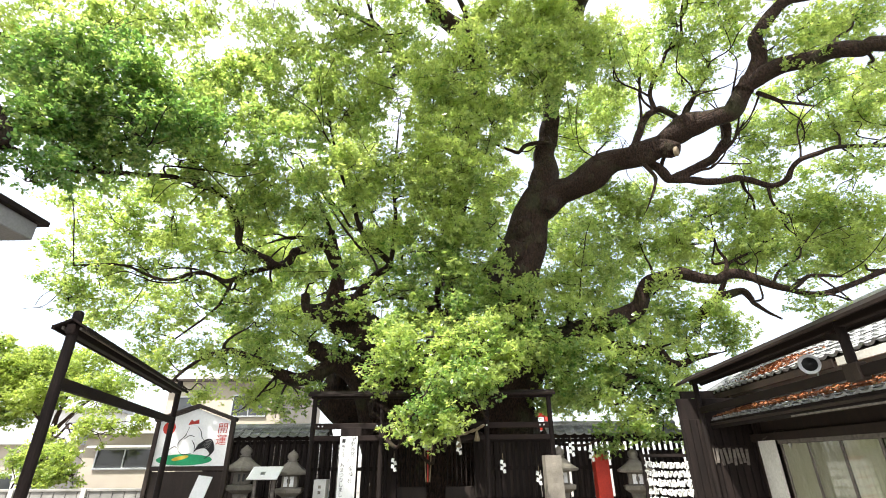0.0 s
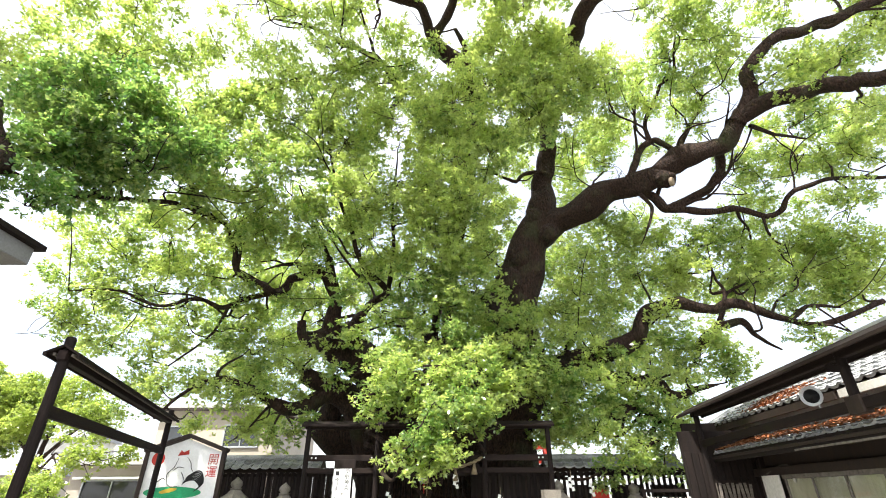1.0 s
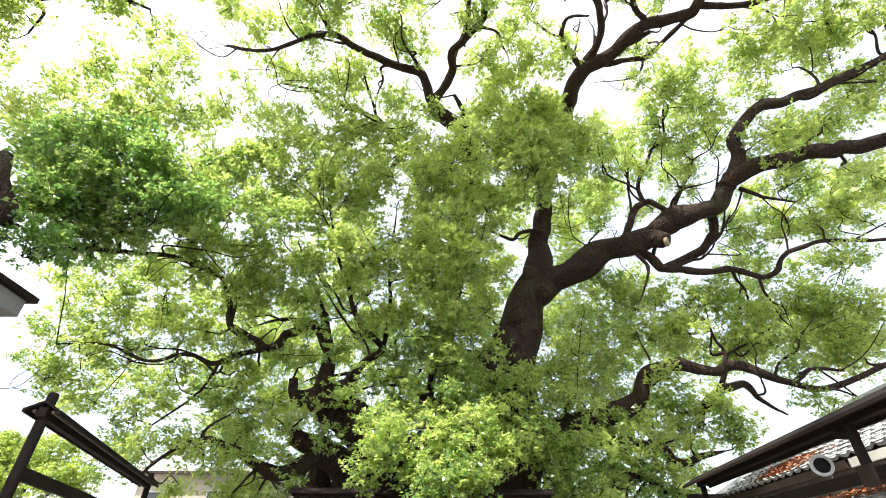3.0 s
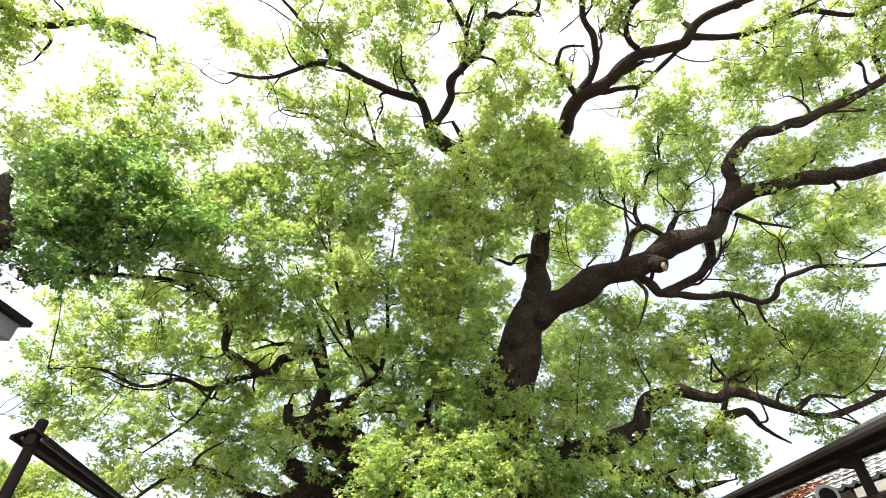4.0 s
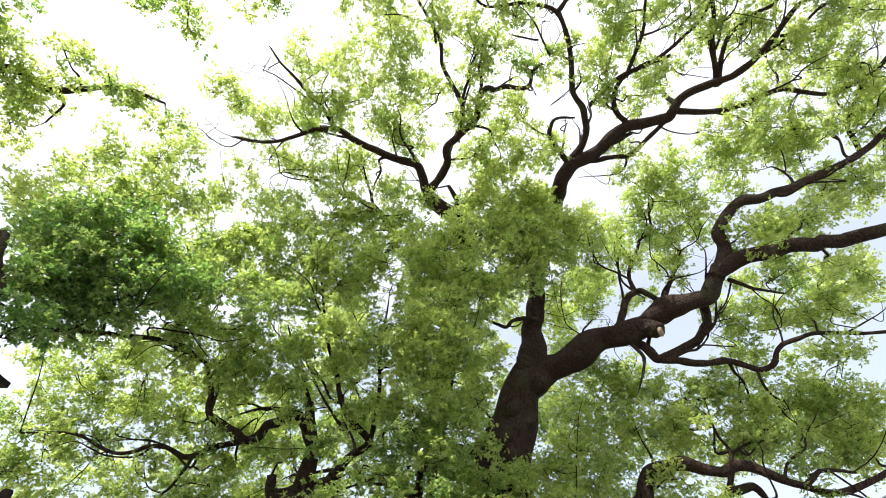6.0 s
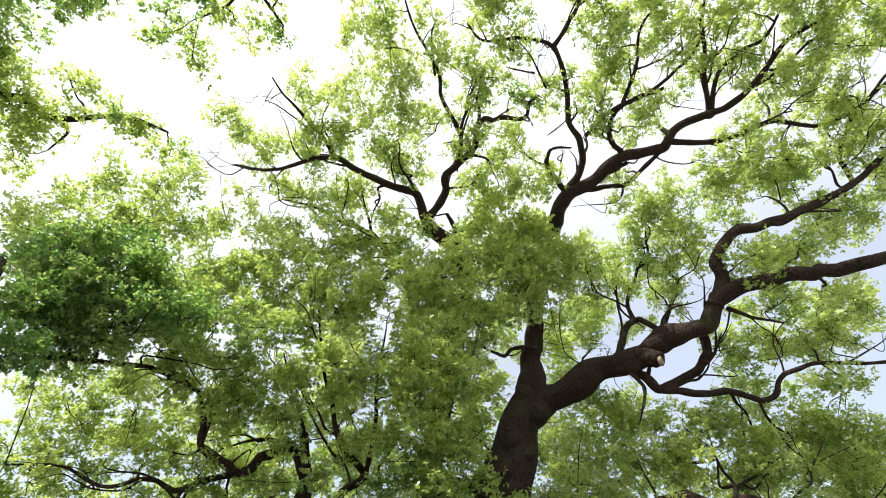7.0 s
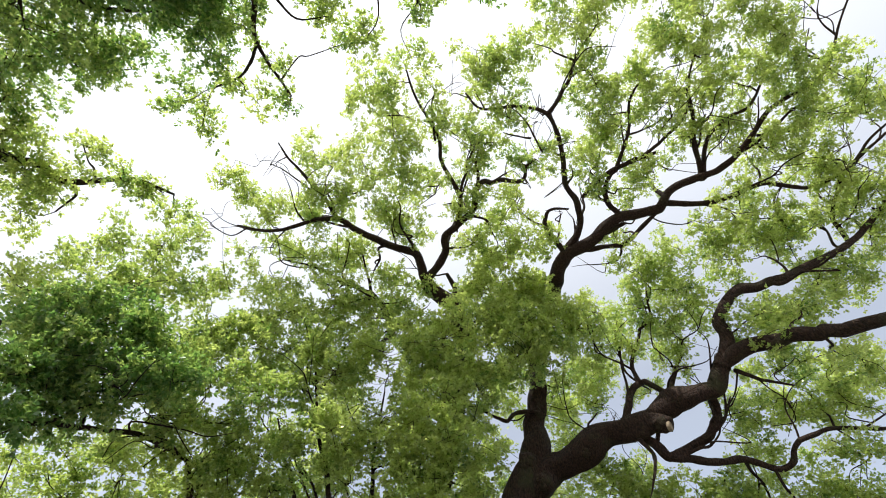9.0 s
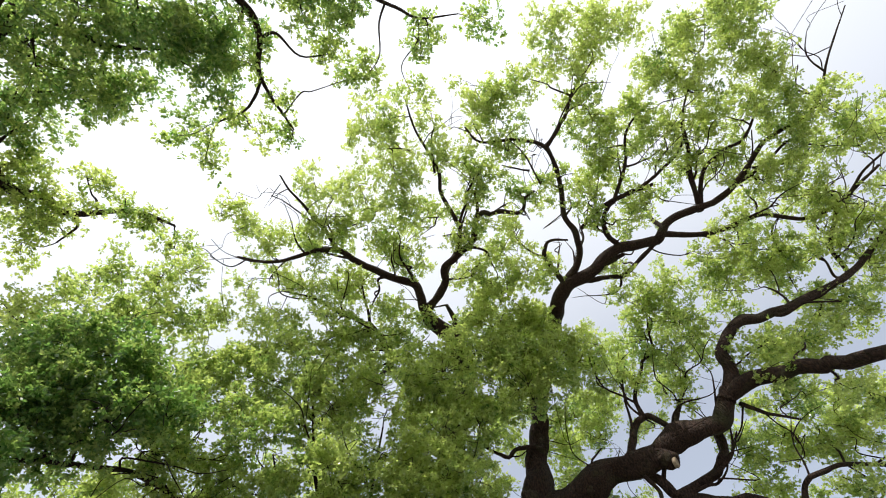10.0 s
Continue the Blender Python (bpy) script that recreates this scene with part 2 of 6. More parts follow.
def tube_arrays(line, radii, sides, rng=None, rough=0.0):
    """Vertices and faces of a tapered tube along a line."""
    line = np.asarray(line, float)
    n = len(line)
    way = np.gradient(line, axis=0)
    way /= np.linalg.norm(way, axis=1)[:, None] + 1e-9
    ref = np.array([0.31, 0.17, 0.93]) if abs(way[:, 2]).mean() < 0.8 else np.array([0.95, 0.25, 0.1])
    u = np.cross(way, ref)
    u /= np.linalg.norm(u, axis=1)[:, None] + 1e-9
    v = np.cross(way, u)
    a = np.linspace(0, 2 * math.pi, sides, endpoint=False)
    r = np.repeat(np.asarray(radii, float)[:, None], sides, 1)
    if rng is not None and rough:
        run = np.concatenate([[0], np.cumsum(np.linalg.norm(np.diff(line, axis=0), axis=1))])[:, None] / (np.mean(radii) + 0.02)
        bumps = np.zeros((n, sides))
        for k in range(9):
            bumps += np.sin(run * rng.uniform(0.25, 1.5) + a[None, :] * rng.integers(0, 4) + rng.uniform(0, 6.28)) * rng.uniform(0.3, 1.0)
        ribs = np.sin(a[None, :] * max(3, sides // 3) + np.sin(run * 0.5 + rng.uniform(0, 6)) * 1.5) * 0.35
        r = r * (1 + rough * (0.5 * bumps + ribs))
    verts = line[:, None] + r[:, :, None] * (np.cos(a)[None, :, None] * u[:, None] + np.sin(a)[None, :, None] * v[:, None])
    i, j = np.meshgrid(np.arange(n - 1), np.arange(sides), indexing="ij")
    k = (j + 1) % sides
    faces = np.stack([i * sides + j, i * sides + k, (i + 1) * sides + k, (i + 1) * sides + j], -1).reshape(-1, 4)
    return verts.reshape(-1, 3), faces


def mesh_from(name, verts, faces, mat, parent=None, label="", smooth=True):
    data = bpy.data.meshes.new(name)
    verts, faces = np.asarray(verts, np.float32), np.asarray(faces, np.int32)
    data.vertices.add(len(verts))
    data.vertices.foreach_set("co", verts.ravel())
    data.loops.add(faces.size)
    data.loops.foreach_set("vertex_index", faces.ravel())
    data.polygons.add(len(faces))
    data.polygons.foreach_set("loop_start", np.arange(0, faces.size, faces.shape[1], dtype=np.int32))
    if smooth:
        data.polygons.foreach_set("use_smooth", np.ones(len(faces), bool))
    data.update(calc_edges=True)
    data.materials.append(mat)
    ob = new(name, data)
    if parent:
        ob.parent = parent
    return tagged(ob, label)


def tube(name, points, r0, r1, mat, parent=None, label="", sides=8, steps=6):
    line = glide(points, steps)
    verts, faces = tube_arrays(line, np.linspace(r0, r1, len(line)), sides)
    return mesh_from(name, verts, faces, mat, parent, label)


def words(body, size, mat, parent, m, label="", spacing=1.0):
    """Lettering, set flat on its board."""
    curve = bpy.data.curves.new("lettering", "FONT")
    curve.body, curve.size, curve.align_x, curve.align_y, curve.space_line = body, size, "CENTER", "CENTER", spacing
    curve.extrude = 0.001
    curve.materials.append(mat)
    ob = new("lettering", curve)
    ob.parent, ob.matrix_basis = parent, m
    return tagged(ob, label)


# ---- ground ----
bm = bmesh.new()
bmesh.ops.create_grid(bm, x_segments=60, y_segments=60, size=1500.0)
ground = part("ground", bm, GRAVEL)
tagged(ground, "pale packed gravel of the shrine yard", "ground", kind="structure")



# ---- trees ----
class Tree:
    """Limbs are swept first; every mass of foliage then grows from the nearest limb by a bough, its twigs and its sprays."""

    def __init__(self, name, at, label, seed, leaf_mat=LEAF):
        self.root = tagged(empty(name, at), label, "tree")
        self.at = np.array(at, float)
        self.rng = np.random.default_rng(seed)
        self.wood, self.girth, self.leaf_mat = [], [], leaf_mat

    def limb(self, points, r0, r1, name="limb", label="", sides=14, rough=0.09, steps=10, wander=0.05, power=1.0):
        line = glide(points, steps)
        u = np.linspace(0, 1, len(line))
        shake = self.rng.normal(0, 1, (len(points) * 2, 3))
        shake = np.stack([np.interp(u, np.linspace(0, 1, len(shake)), shake[:, i]) for i in range(3)], 1)
        radii = r1 + (r0 - r1) * (1 - u) ** power
        line = line + wander * shake * np.minimum(1, radii / 0.1)[:, None] * np.sin(math.pi * u)[:, None]
        step = line[-1] - line[-2]
        ring = np.vstack([line, line[-1] + step / np.linalg.norm(step) * radii[-1] * 0.15])
        verts, faces = tube_arrays(ring, np.append(radii, 0.002), sides, self.rng, rough)
        ob = mesh_from(name, verts - self.at, faces, BARK, self.root, label)
        self.wood.append(line)
        self.girth.append(radii)
        return ob

    def branch_out(self, count, thin, thick, reach):
        """Crooked side branches, forked once, from limbs of that girth; they lean outwards and up."""
        rng, tubes, total = self.rng, [], 0
        wood, girth = np.vstack(self.wood), np.hstack(self.girth)
        ways = np.vstack([np.gradient(line, axis=0) for line in self.wood])
        pick = rng.permutation(np.flatnonzero((girth > thin) & (girth < thick) & (wood[:, 2] > 5)))
        kept = []
        for k in pick:  # no two side branches grow close together
            if len(kept) < count and all(np.linalg.norm(wood[k] - wood[q]) > 0.55 for q in kept):
                kept.append(k)
        pick = kept
        for k in pick:
            way = ways[k] / (np.linalg.norm(ways[k]) + 1e-6)
            p, r, path = wood[k].copy(), girth[k] * rng.uniform(0.4, 0.65), [wood[k].copy()]
            lean = rng.normal(0, 1, 3)
            lean -= lean @ way * way
            d = way * 0.7 + lean / (np.linalg.norm(lean) + 1e-6) + np.array((0, 0, 0.25))
            for _ in range(5):
                d = d / np.linalg.norm(d) + rng.normal(0, 0.38, 3) + np.array((0, 0, 0.08))
                p = p + d / np.linalg.norm(d) * reach * rng.uniform(0.14, 0.26)
                path.append(p.copy())
            fork = [path[2], path[2] + (path[3] - path[2]) * 0.4 + rng.normal(0, 0.12, 3), path[3] + rng.normal(0, 0.3, 3), path[4] + rng.normal(0, 0.45, 3)]
            for pts, r0 in ((path, r), (fork, r * 0.6)):
                line = glide(pts, 4)
                radii = np.linspace(r0, 0.008, len(line))
                v, f = tube_arrays(line, radii, 6)
                tubes.append((v, f + total))
                total += len(v)
                self.wood.append(line)
                self.girth.append(radii)
        ob = mesh_from("branch_work", np.vstack([t[0] for t in tubes]) - self.at, np.vstack([t[1] for t in tubes]), BARK, self.root, "crooked dark side branches")
        tagged(ob, kind="stuff")

    def foliage(self, masses, name="crown", density=1.0, leaf=0.101, tone=0.62, flat=0.8, head=0.48, thick_set=0.6, label=""):
        rng = self.rng
        wood, girth = np.vstack(self.wood), np.hstack(self.girth)
        tubes, count = [], 0
        centres, tones, reach = [], [], []

        def grow(points, r0, r1, sides, steps):
            nonlocal count
            line = glide(points, steps)
            v, f = tube_arrays(line, np.linspace(r0, r1, len(line)), sides)
            tubes.append((v, f + count))
            count += len(v)
            return line

        for x, y, z, r in masses:
            c = np.array((x, y, z))
            away = np.linalg.norm(wood - c, axis=1)
            k = int(np.argmin(away + 0.6 * np.maximum(0, wood[:, 2] - z)))
            start = wood[k]
            span = np.linalg.norm(c - start)
            kink = rng.normal(0, 0.10 * span, (2, 3))
            tip = c + np.array((c - start) / (span + 1e-6)) * 0.45 * r
            thick = min(0.75 * girth[k], 0.026 + 0.017 * span)
            line = grow([start, start * 0.66 + c * 0.34 + kink[0], start * 0.3 + c * 0.7 + kink[1], tip], thick, 0.010, 6, 5)
            n = max(3, int(round(density * 10.5 * (r / 0.9) ** 2.1)))
            p = rng.normal(0, 1, (n, 3))
            p *= (rng.random(n) ** 0.4 / np.linalg.norm(p, axis=1))[:, None]
            p = c + p * np.array((r, r, r * flat)) * 0.93
            size = head * rng.uniform(0.62, 1.25, n)
            for q in p:
                d = np.linalg.norm(line - q, axis=1)
                s = line[int(np.argmin(d + 0.02 * np.arange(len(line))[::-1]))]
                grow([s, s * 0.5 + q * 0.5 + rng.normal(0, 0.09, 3), q], 0.011, 0.004, 3, 3)
            centres.append(p)
            reach.append(size)
            # tone varies by chance and grows paler towards the top of each mass
            tones.append(np.clip(tone + rng.normal(0, 0.08) + rng.normal(0, 0.16, n) + 0.12 * (p[:, 2] - z) / r, 0, 1))
        v = np.vstack([t[0] for t in tubes])
        f = np.vstack([t[1] for t in tubes])
        tagged(mesh_from("twig_work", v - self.at, f, BARK, self.root, "thin dark twigs"), kind="stuff")
        centres, tones, reach = np.vstack(centres), np.hstack(tones), np.hstack(reach)
        shoots = np.maximum(6, (thick_set * 195 * reach**2).astype(int))
        m = int(shoots.sum())
        out = rng.normal(0, 1, (m, 3))
        out[:, 2] += 0.2
        out /= np.linalg.norm(out, axis=1)[:, None]
        tips = np.repeat(centres, shoots, 0) + out * (np.repeat(reach, shoots) * rng.random(m) ** 0.42 * rng.uniform(0.8, 1.25, m))[:, None] * np.array((1, 1, 0.75))
        tones = np.clip(np.repeat(tones, shoots) + rng.normal(0, 0.17, m), 0, 1)
        each = rng.integers(6, 13, m)
        n = int(each.sum())
        lean = np.repeat(out * 0.5 + np.array((0, 0, 0.15)), each, 0)
        way = rng.normal(0, 1, (n, 3)) * np.array((1, 1, 0.55))
        way /= np.linalg.norm(way, axis=1)[:, None]
        way = way + lean + np.array((0, 0, -0.2))
        way /= np.linalg.norm(way, axis=1)[:, None]
        put = np.repeat(tips, each, 0) - lean * rng.uniform(0, 0.22, n)[:, None] + way * 0.015
        tones = np.repeat(tones, each)
        up = rng.normal(0, 0.65, (n, 3)) + np.array((0, 0, 0.7)) + lean
        side = np.cross(way, up)
        side /= np.linalg.norm(side, axis=1)[:, None] + 1e-6
        face = np.cross(side, way)
        size = leaf * rng.uniform(0.65, 1.2, n)[:, None]
        mid = put + way * size * 0.5
        fold = face * size * 0.10
        verts = np.stack([put, mid + side * size * 0.29 + fold, put + way * size - face * size * 0.06, mid - side * size * 0.29 + fold], 1)
        quads = np.arange(n * 4).reshape(-1, 4)
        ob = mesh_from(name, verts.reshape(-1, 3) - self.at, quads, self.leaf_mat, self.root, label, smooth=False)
        attr = ob.data.attributes.new("tone", "FLOAT", "FACE")
        attr.data.foreach_set("value", tones.astype(np.float32))
        tagged(ob, kind="stuff")
        return ob


great = Tree("camphor_tree", (-0.2, 15.5, 0), "huge old camphor tree with spreading limbs and fresh green leaves", 11)

# the flared trunk, its two leaders and the great limbs
great.limb([(-0.2, 17.4, -0.3), (-0.2, 17.3, 0.8), (-0.25, 17.0, 2.2), (-0.2, 16.6, 3.6), (0.1, 16.0, 5.0)], 3.0, 1.6, "trunk", "massive gnarled flaring trunk", 40, 0.05, 12, 0.0, 1.6)
great.limb([(2.0, 15.6, -0.2), (2.05, 15.5, 1.6), (1.9, 15.4, 3.2), (1.6, 15.2, 4.6), (2.22, 14.90, 5.99)], 0.85, 0.55, "trunk", "dark gnarled second stem", rough=0.14)
great.limb([(0.9, 15.6, 3.0), (2.16, 15.00, 4.90), (2.26, 14.80, 6.73), (2.73, 14.60, 8.29), (3.21, 14.40, 9.72), (3.69, 14.20, 10.40)], 1.2, 0.52, rough=0.17)
great.limb([(0.2, 15.6, 3.4), (0.27, 15.60, 5.04), (0.40, 15.80, 6.67), (0.12, 16.00, 8.49), (0.36, 15.80, 10.28), (0.81, 15.20, 11.93), (0.41, 14.40, 14.57)], 0.55, 0.14, rough=0.17, power=1.3)
great.limb([(-1.6, 15.3, 2.6), (-1.87, 14.80, 4.54), (-2.48, 14.40, 5.43), (-3.23, 14.00, 5.78), (-3.33, 13.80, 6.44), (-3.27, 13.60, 7.31), (-3.59, 13.40, 8.40)], 0.8, 0.13, rough=0.2, power=1.3)
great.limb([(-1.8, 16.6, 1.4), (-2.44, 15.60, 3.19), (-3.16, 15.20, 3.10), (-3.51, 15.00, 3.55), (-3.27, 14.90, 4.13)], 0.75, 0.3, rough=0.2)
great.limb([(-2.56, 14.30, 5.49), (-3.52, 13.80, 5.68), (-3.99, 13.50, 5.64), (-4.17, 13.40, 6.31)], 0.34, 0.12, rough=0.17)
# the right leader turns up and out
great.limb([(3.28, 14.40, 9.49), (3.63, 14.30, 10.81), (3.86, 14.20, 12.09), (4.05, 13.90, 13.14), (4.10, 13.60, 14.19)], 0.5, 0.24, rough=0.17)
great.limb([(3.07, 14.40, 9.27), (3.95, 14.00, 10.04), (4.75, 13.60, 10.24), (5.53, 13.10, 10.76), (6.37, 12.60, 10.69), (6.92, 12.20, 10.61), (7.21, 11.90, 10.34)], 0.50, 0.27, rough=0.2, label="thick reddish brown limb with a pale cut end")
great.limb([(6.24, 12.70, 10.76), (6.93, 12.30, 10.88), (7.49, 11.90, 10.99), (7.92, 11.40, 10.88), (8.51, 11.00, 11.05), (8.94, 10.40, 11.74)], 0.36, 0.25, rough=0.2)
cut_at, cut_way = Vector((7.20, 11.78, 10.24)), Vector((0.72, -0.66, -0.12))
sawn = part("sawn_face", lathe([(0.15, -0.12), (0.14, -0.03), (0.12, -0.015), (0.04, -0.02)], 18), SAWN, great.root, "pale sawn branch end", m=Matrix.Translation(cut_at - Vector(great.at)) @ cut_way.to_track_quat("Z", "Y").to_matrix().to_4x4())
great.limb([(8.79, 10.50, 11.41), (9.18, 10.10, 12.08), (9.12, 9.80, 12.80), (9.87, 9.50, 13.71), (11.01, 9.20, 13.94), (12.04, 8.90, 14.17), (14.74, 8.40, 15.60), (16.51, 7.45, 16.92), (17.61, 5.33, 17.80)], 0.24, 0.07)
great.limb([(8.88, 10.40, 11.53), (9.33, 9.80, 11.60), (9.80, 9.20, 11.24), (10.13, 8.50, 10.82), (10.38, 8.00, 10.51), (10.58, 7.00, 9.87), (11.21, 6.00, 9.48), (11.93, 5.00, 8.81)], 0.25, 0.12)
great.limb([(6.21, 12.70, 10.63), (6.83, 12.60, 10.22), (7.21, 12.50, 9.67), (7.93, 12.40, 9.93), (8.53, 12.00, 10.32), (8.89, 11.80, 10.91), (8.61, 11.40, 11.24)], 0.15, 0.12)
great.limb([(7.21, 12.50, 9.67), (8.32, 12.60, 9.64), (9.41, 12.60, 9.71), (10.61, 12.60, 9.55), (11.11, 12.30, 10.08), (12.07, 12.00, 10.45), (13.36, 11.60, 10.22), (14.05, 11.00, 9.93)], 0.12, 0.045)
great.limb([(6.27, 12.60, 10.96), (6.80, 12.60, 12.04), (7.26, 12.40, 12.34), (7.87, 12.30, 11.89), (8.22, 12.00, 12.45), (8.70, 11.70, 13.13)], 0.13, 0.06)
great.limb([(7.15, 12.40, 12.27), (7.05, 12.30, 12.98), (7.33, 12.00, 13.57), (7.70, 11.80, 14.38), (8.15, 11.60, 14.68), (8.10, 11.20, 15.28), (8.29, 11.00, 16.13)], 0.08, 0.03)
great.limb([(3.97, 14.00, 12.19), (3.21, 13.80, 12.05), (2.54, 13.60, 11.59), (2.02, 13.40, 11.69), (1.52, 13.20, 11.86)], 0.09, 0.03)
great.limb([(5.25, 13.20, 10.54), (5.15, 13.00, 10.97), (5.53, 12.80, 11.39)], 0.06, 0.02)
great.limb([(9.20, 10.60, 11.39), (10.12, 10.80, 11.24), (11.09, 11.00, 11.24)], 0.07, 0.03)
# swollen knots on the leader
for at, r in (((3.53, 13.30, 9.27), 0.30), ((2.72, 13.95, 8.72), 0.42), ((2.29, 14.00, 7.82), 0.45), ((3.10, 13.95, 8.30), 0.34), ((3.21, 13.85, 10.19), 0.34), ((2.48, 14.10, 7.26), 0.4), ((4.93, 13.20, 10.27), 0.2), ((6.90, 11.85, 10.40), 0.22), ((-2.71, 13.50, 5.89), 0.4), ((-3.51, 13.40, 5.69), 0.3)):
    lump = bmesh.new()
    bmesh.ops.create_icosphere(lump, subdivisions=4, radius=1.0)
    for v in lump.verts:
        swell = 1 + 0.28 * noise.noise(v.co * 1.6 + Vector(at)) + 0.10 * noise.noise(v.co * 5 + Vector(at))
        v.co = Vector((v.co.x * r * 0.85, v.co.y * r * 0.75, v.co.z * r)) * swell
    part("knot", lump, BARK, great.root, smooth=True, m=Matrix.Translation(Vector(at) - Vector(great.at)))
# low limbs on the right
great.limb([(1.4, 15.4, 3.0), (3.17, 15.00, 4.98), (4.20, 14.60, 5.37), (5.18, 14.20, 5.61), (5.96, 14.00, 5.96), (6.36, 13.80, 6.63), (7.06, 13.50, 6.83), (8.06, 13.20, 6.58), (8.82, 13.00, 6.68), (9.79, 12.70, 6.12), (10.69, 12.50, 5.87), (12.17, 12.00, 6.37)], 0.46, 0.07, rough=0.17, power=1.5)
great.limb([(1.5, 15.4, 2.6), (3.82, 14.60, 5.15), (4.89, 14.20, 4.84), (6.06, 13.80, 4.57), (6.58, 13.50, 4.14), (7.29, 13.40, 4.32), (7.74, 13.30, 4.40)], 0.3, 0.03)
great.limb([(5.06, 14.20, 4.84), (5.65, 13.90, 3.97), (6.17, 13.80, 3.48), (6.81, 13.70, 3.31)], 0.13, 0.04)
great.limb([(7.91, 14.00, 5.68), (8.43, 13.60, 6.18), (9.09, 13.40, 6.19), (9.32, 13.30, 5.72), (9.80, 13.20, 5.34)], 0.17, 0.025)
great.limb([(4.02, 14.60, 5.33), (4.04, 14.50, 6.04), (4.46, 14.40, 6.38)], 0.12, 0.04)
great.limb([(9.94, 12.70, 6.08), (10.63, 12.60, 6.42), (11.35, 12.50, 6.37)], 0.08, 0.03)
# low limbs on the left
great.limb([(-2.0, 15.2, 2.6), (-2.48, 14.40, 4.04), (-3.29, 14.00, 4.48), (-3.97, 13.60, 4.78)], 0.5, 0.24)
great.limb([(-3.11, 14.00, 4.39), (-4.10, 13.60, 3.82), (-4.80, 13.20, 4.02), (-5.36, 12.90, 4.36), (-5.95, 12.60, 4.45), (-6.60, 12.40, 4.05), (-7.08, 12.20, 3.38)], 0.24, 0.03, power=1.5)
great.limb([(-3.26, 13.60, 7.12), (-3.80, 13.30, 7.96), (-4.30, 13.00, 7.63), (-4.68, 12.80, 7.08), (-5.02, 12.60, 7.00), (-5.74, 12.20, 7.28), (-5.89, 11.90, 7.95), (-6.17, 11.50, 8.65)], 0.16, 0.06)
great.limb([(-4.75, 12.80, 6.99), (-5.56, 12.80, 6.82), (-6.10, 12.70, 6.52), (-7.04, 12.50, 6.63), (-7.85, 12.30, 6.39), (-8.86, 12.00, 6.70), (-9.84, 11.50, 6.51)], 0.09, 0.025)
great.limb([(-6.10, 12.70, 6.52), (-6.27, 12.70, 5.92), (-6.66, 12.60, 5.32), (-7.26, 12.50, 4.75)], 0.05, 0.02)
great.limb([(-5.95, 12.60, 4.42), (-5.81, 12.50, 4.74), (-5.32, 12.50, 5.04)], 0.05, 0.02)
great.limb([(-3.05, 14.00, 5.77), (-2.42, 14.00, 6.88), (-1.70, 13.80, 7.37), (-2.31, 12.90, 7.85), (-2.74, 12.50, 8.81), (-3.17, 12.00, 10.02), (-3.52, 11.40, 11.49)], 0.14, 0.03)
great.limb([(-1.69, 13.80, 7.28), (-1.47, 13.00, 8.38), (-1.51, 12.50, 9.92), (-1.39, 12.00, 11.29)], 0.08, 0.025)
great.limb([(-3.48, 13.40, 8.20), (-4.02, 12.90, 9.36), (-4.52, 12.30, 10.46)], 0.07, 0.02)
great.limb([(-0.28, 15.00, 6.04), (-0.08, 14.50, 7.44), (-0.17, 14.00, 8.46)], 0.16, 0.05)
# the long bough over the yard on the left
great.limb([(-6.12, 11.50, 8.56), (-6.62, 10.40, 8.39), (-6.86, 9.00, 7.68), (-7.18, 8.30, 7.29), (-7.47, 7.60, 6.90), (-7.88, 7.00, 6.99)], 0.065, 0.03)
great.limb([(-6.49, 10.60, 8.37), (-6.40, 9.60, 8.91), (-7.09, 8.60, 9.47), (-7.73, 7.60, 9.52)], 0.1, 0.03)
# upper crown, middle
great.limb([(0.47, 15.80, 10.28), (1.00, 14.00, 12.86), (1.44, 13.00, 14.91), (1.00, 12.00, 14.22), (0.85, 11.60, 14.97), (-0.01, 11.20, 15.41), (-0.30, 10.98, 15.80)], 0.425, 0.213)
great.limb([(-0.30, 11.00, 15.75), (-0.69, 10.08, 16.16), (-1.66, 9.82, 16.28), (-2.83, 9.31, 16.50), (-3.78, 8.96, 16.66), (-4.83, 9.17, 16.60), (-5.76, 9.00, 15.68), (-6.91, 8.80, 15.65)], 0.175, 0.037)
great.limb([(-3.67, 8.96, 16.66), (-4.10, 8.25, 16.96), (-4.72, 7.61, 17.24), (-5.34, 7.07, 17.48), (-5.75, 6.52, 17.72)], 0.088, 0.025)
great.limb([(-0.24, 10.98, 15.80), (0.37, 10.13, 16.12), (0.40, 9.33, 16.44), (1.25, 8.70, 16.68), (1.51, 7.72, 17.08), (2.22, 7.40, 17.20), (3.09, 7.37, 17.20), (3.22, 6.88, 17.40), (3.52, 6.65, 17.50)], 0.163, 0.044)
great.limb([(0.80, 8.92, 16.60), (0.84, 8.04, 16.96), (0.23, 7.01, 17.40), (-0.12, 5.91, 17.88), (-0.88, 4.84, 18.36), (-1.32, 3.77, 18.84)], 0.100, 0.025)
great.limb([(0.84, 7.94, 17.00), (1.06, 6.98, 17.40), (1.33, 6.22, 17.72)], 0.062, 0.025)
great.limb([(0.85, 11.60, 14.97), (0.73, 11.14, 15.72), (0.50, 10.74, 15.88)], 0.125, 0.062)
great.limb([(-1.69, 13.00, 14.67), (-1.45, 12.00, 13.96), (-1.95, 11.60, 14.83), (-2.42, 11.30, 15.34), (-3.24, 11.00, 15.32), (-4.35, 10.60, 15.75), (-5.52, 10.20, 15.66)], 0.138, 0.031)
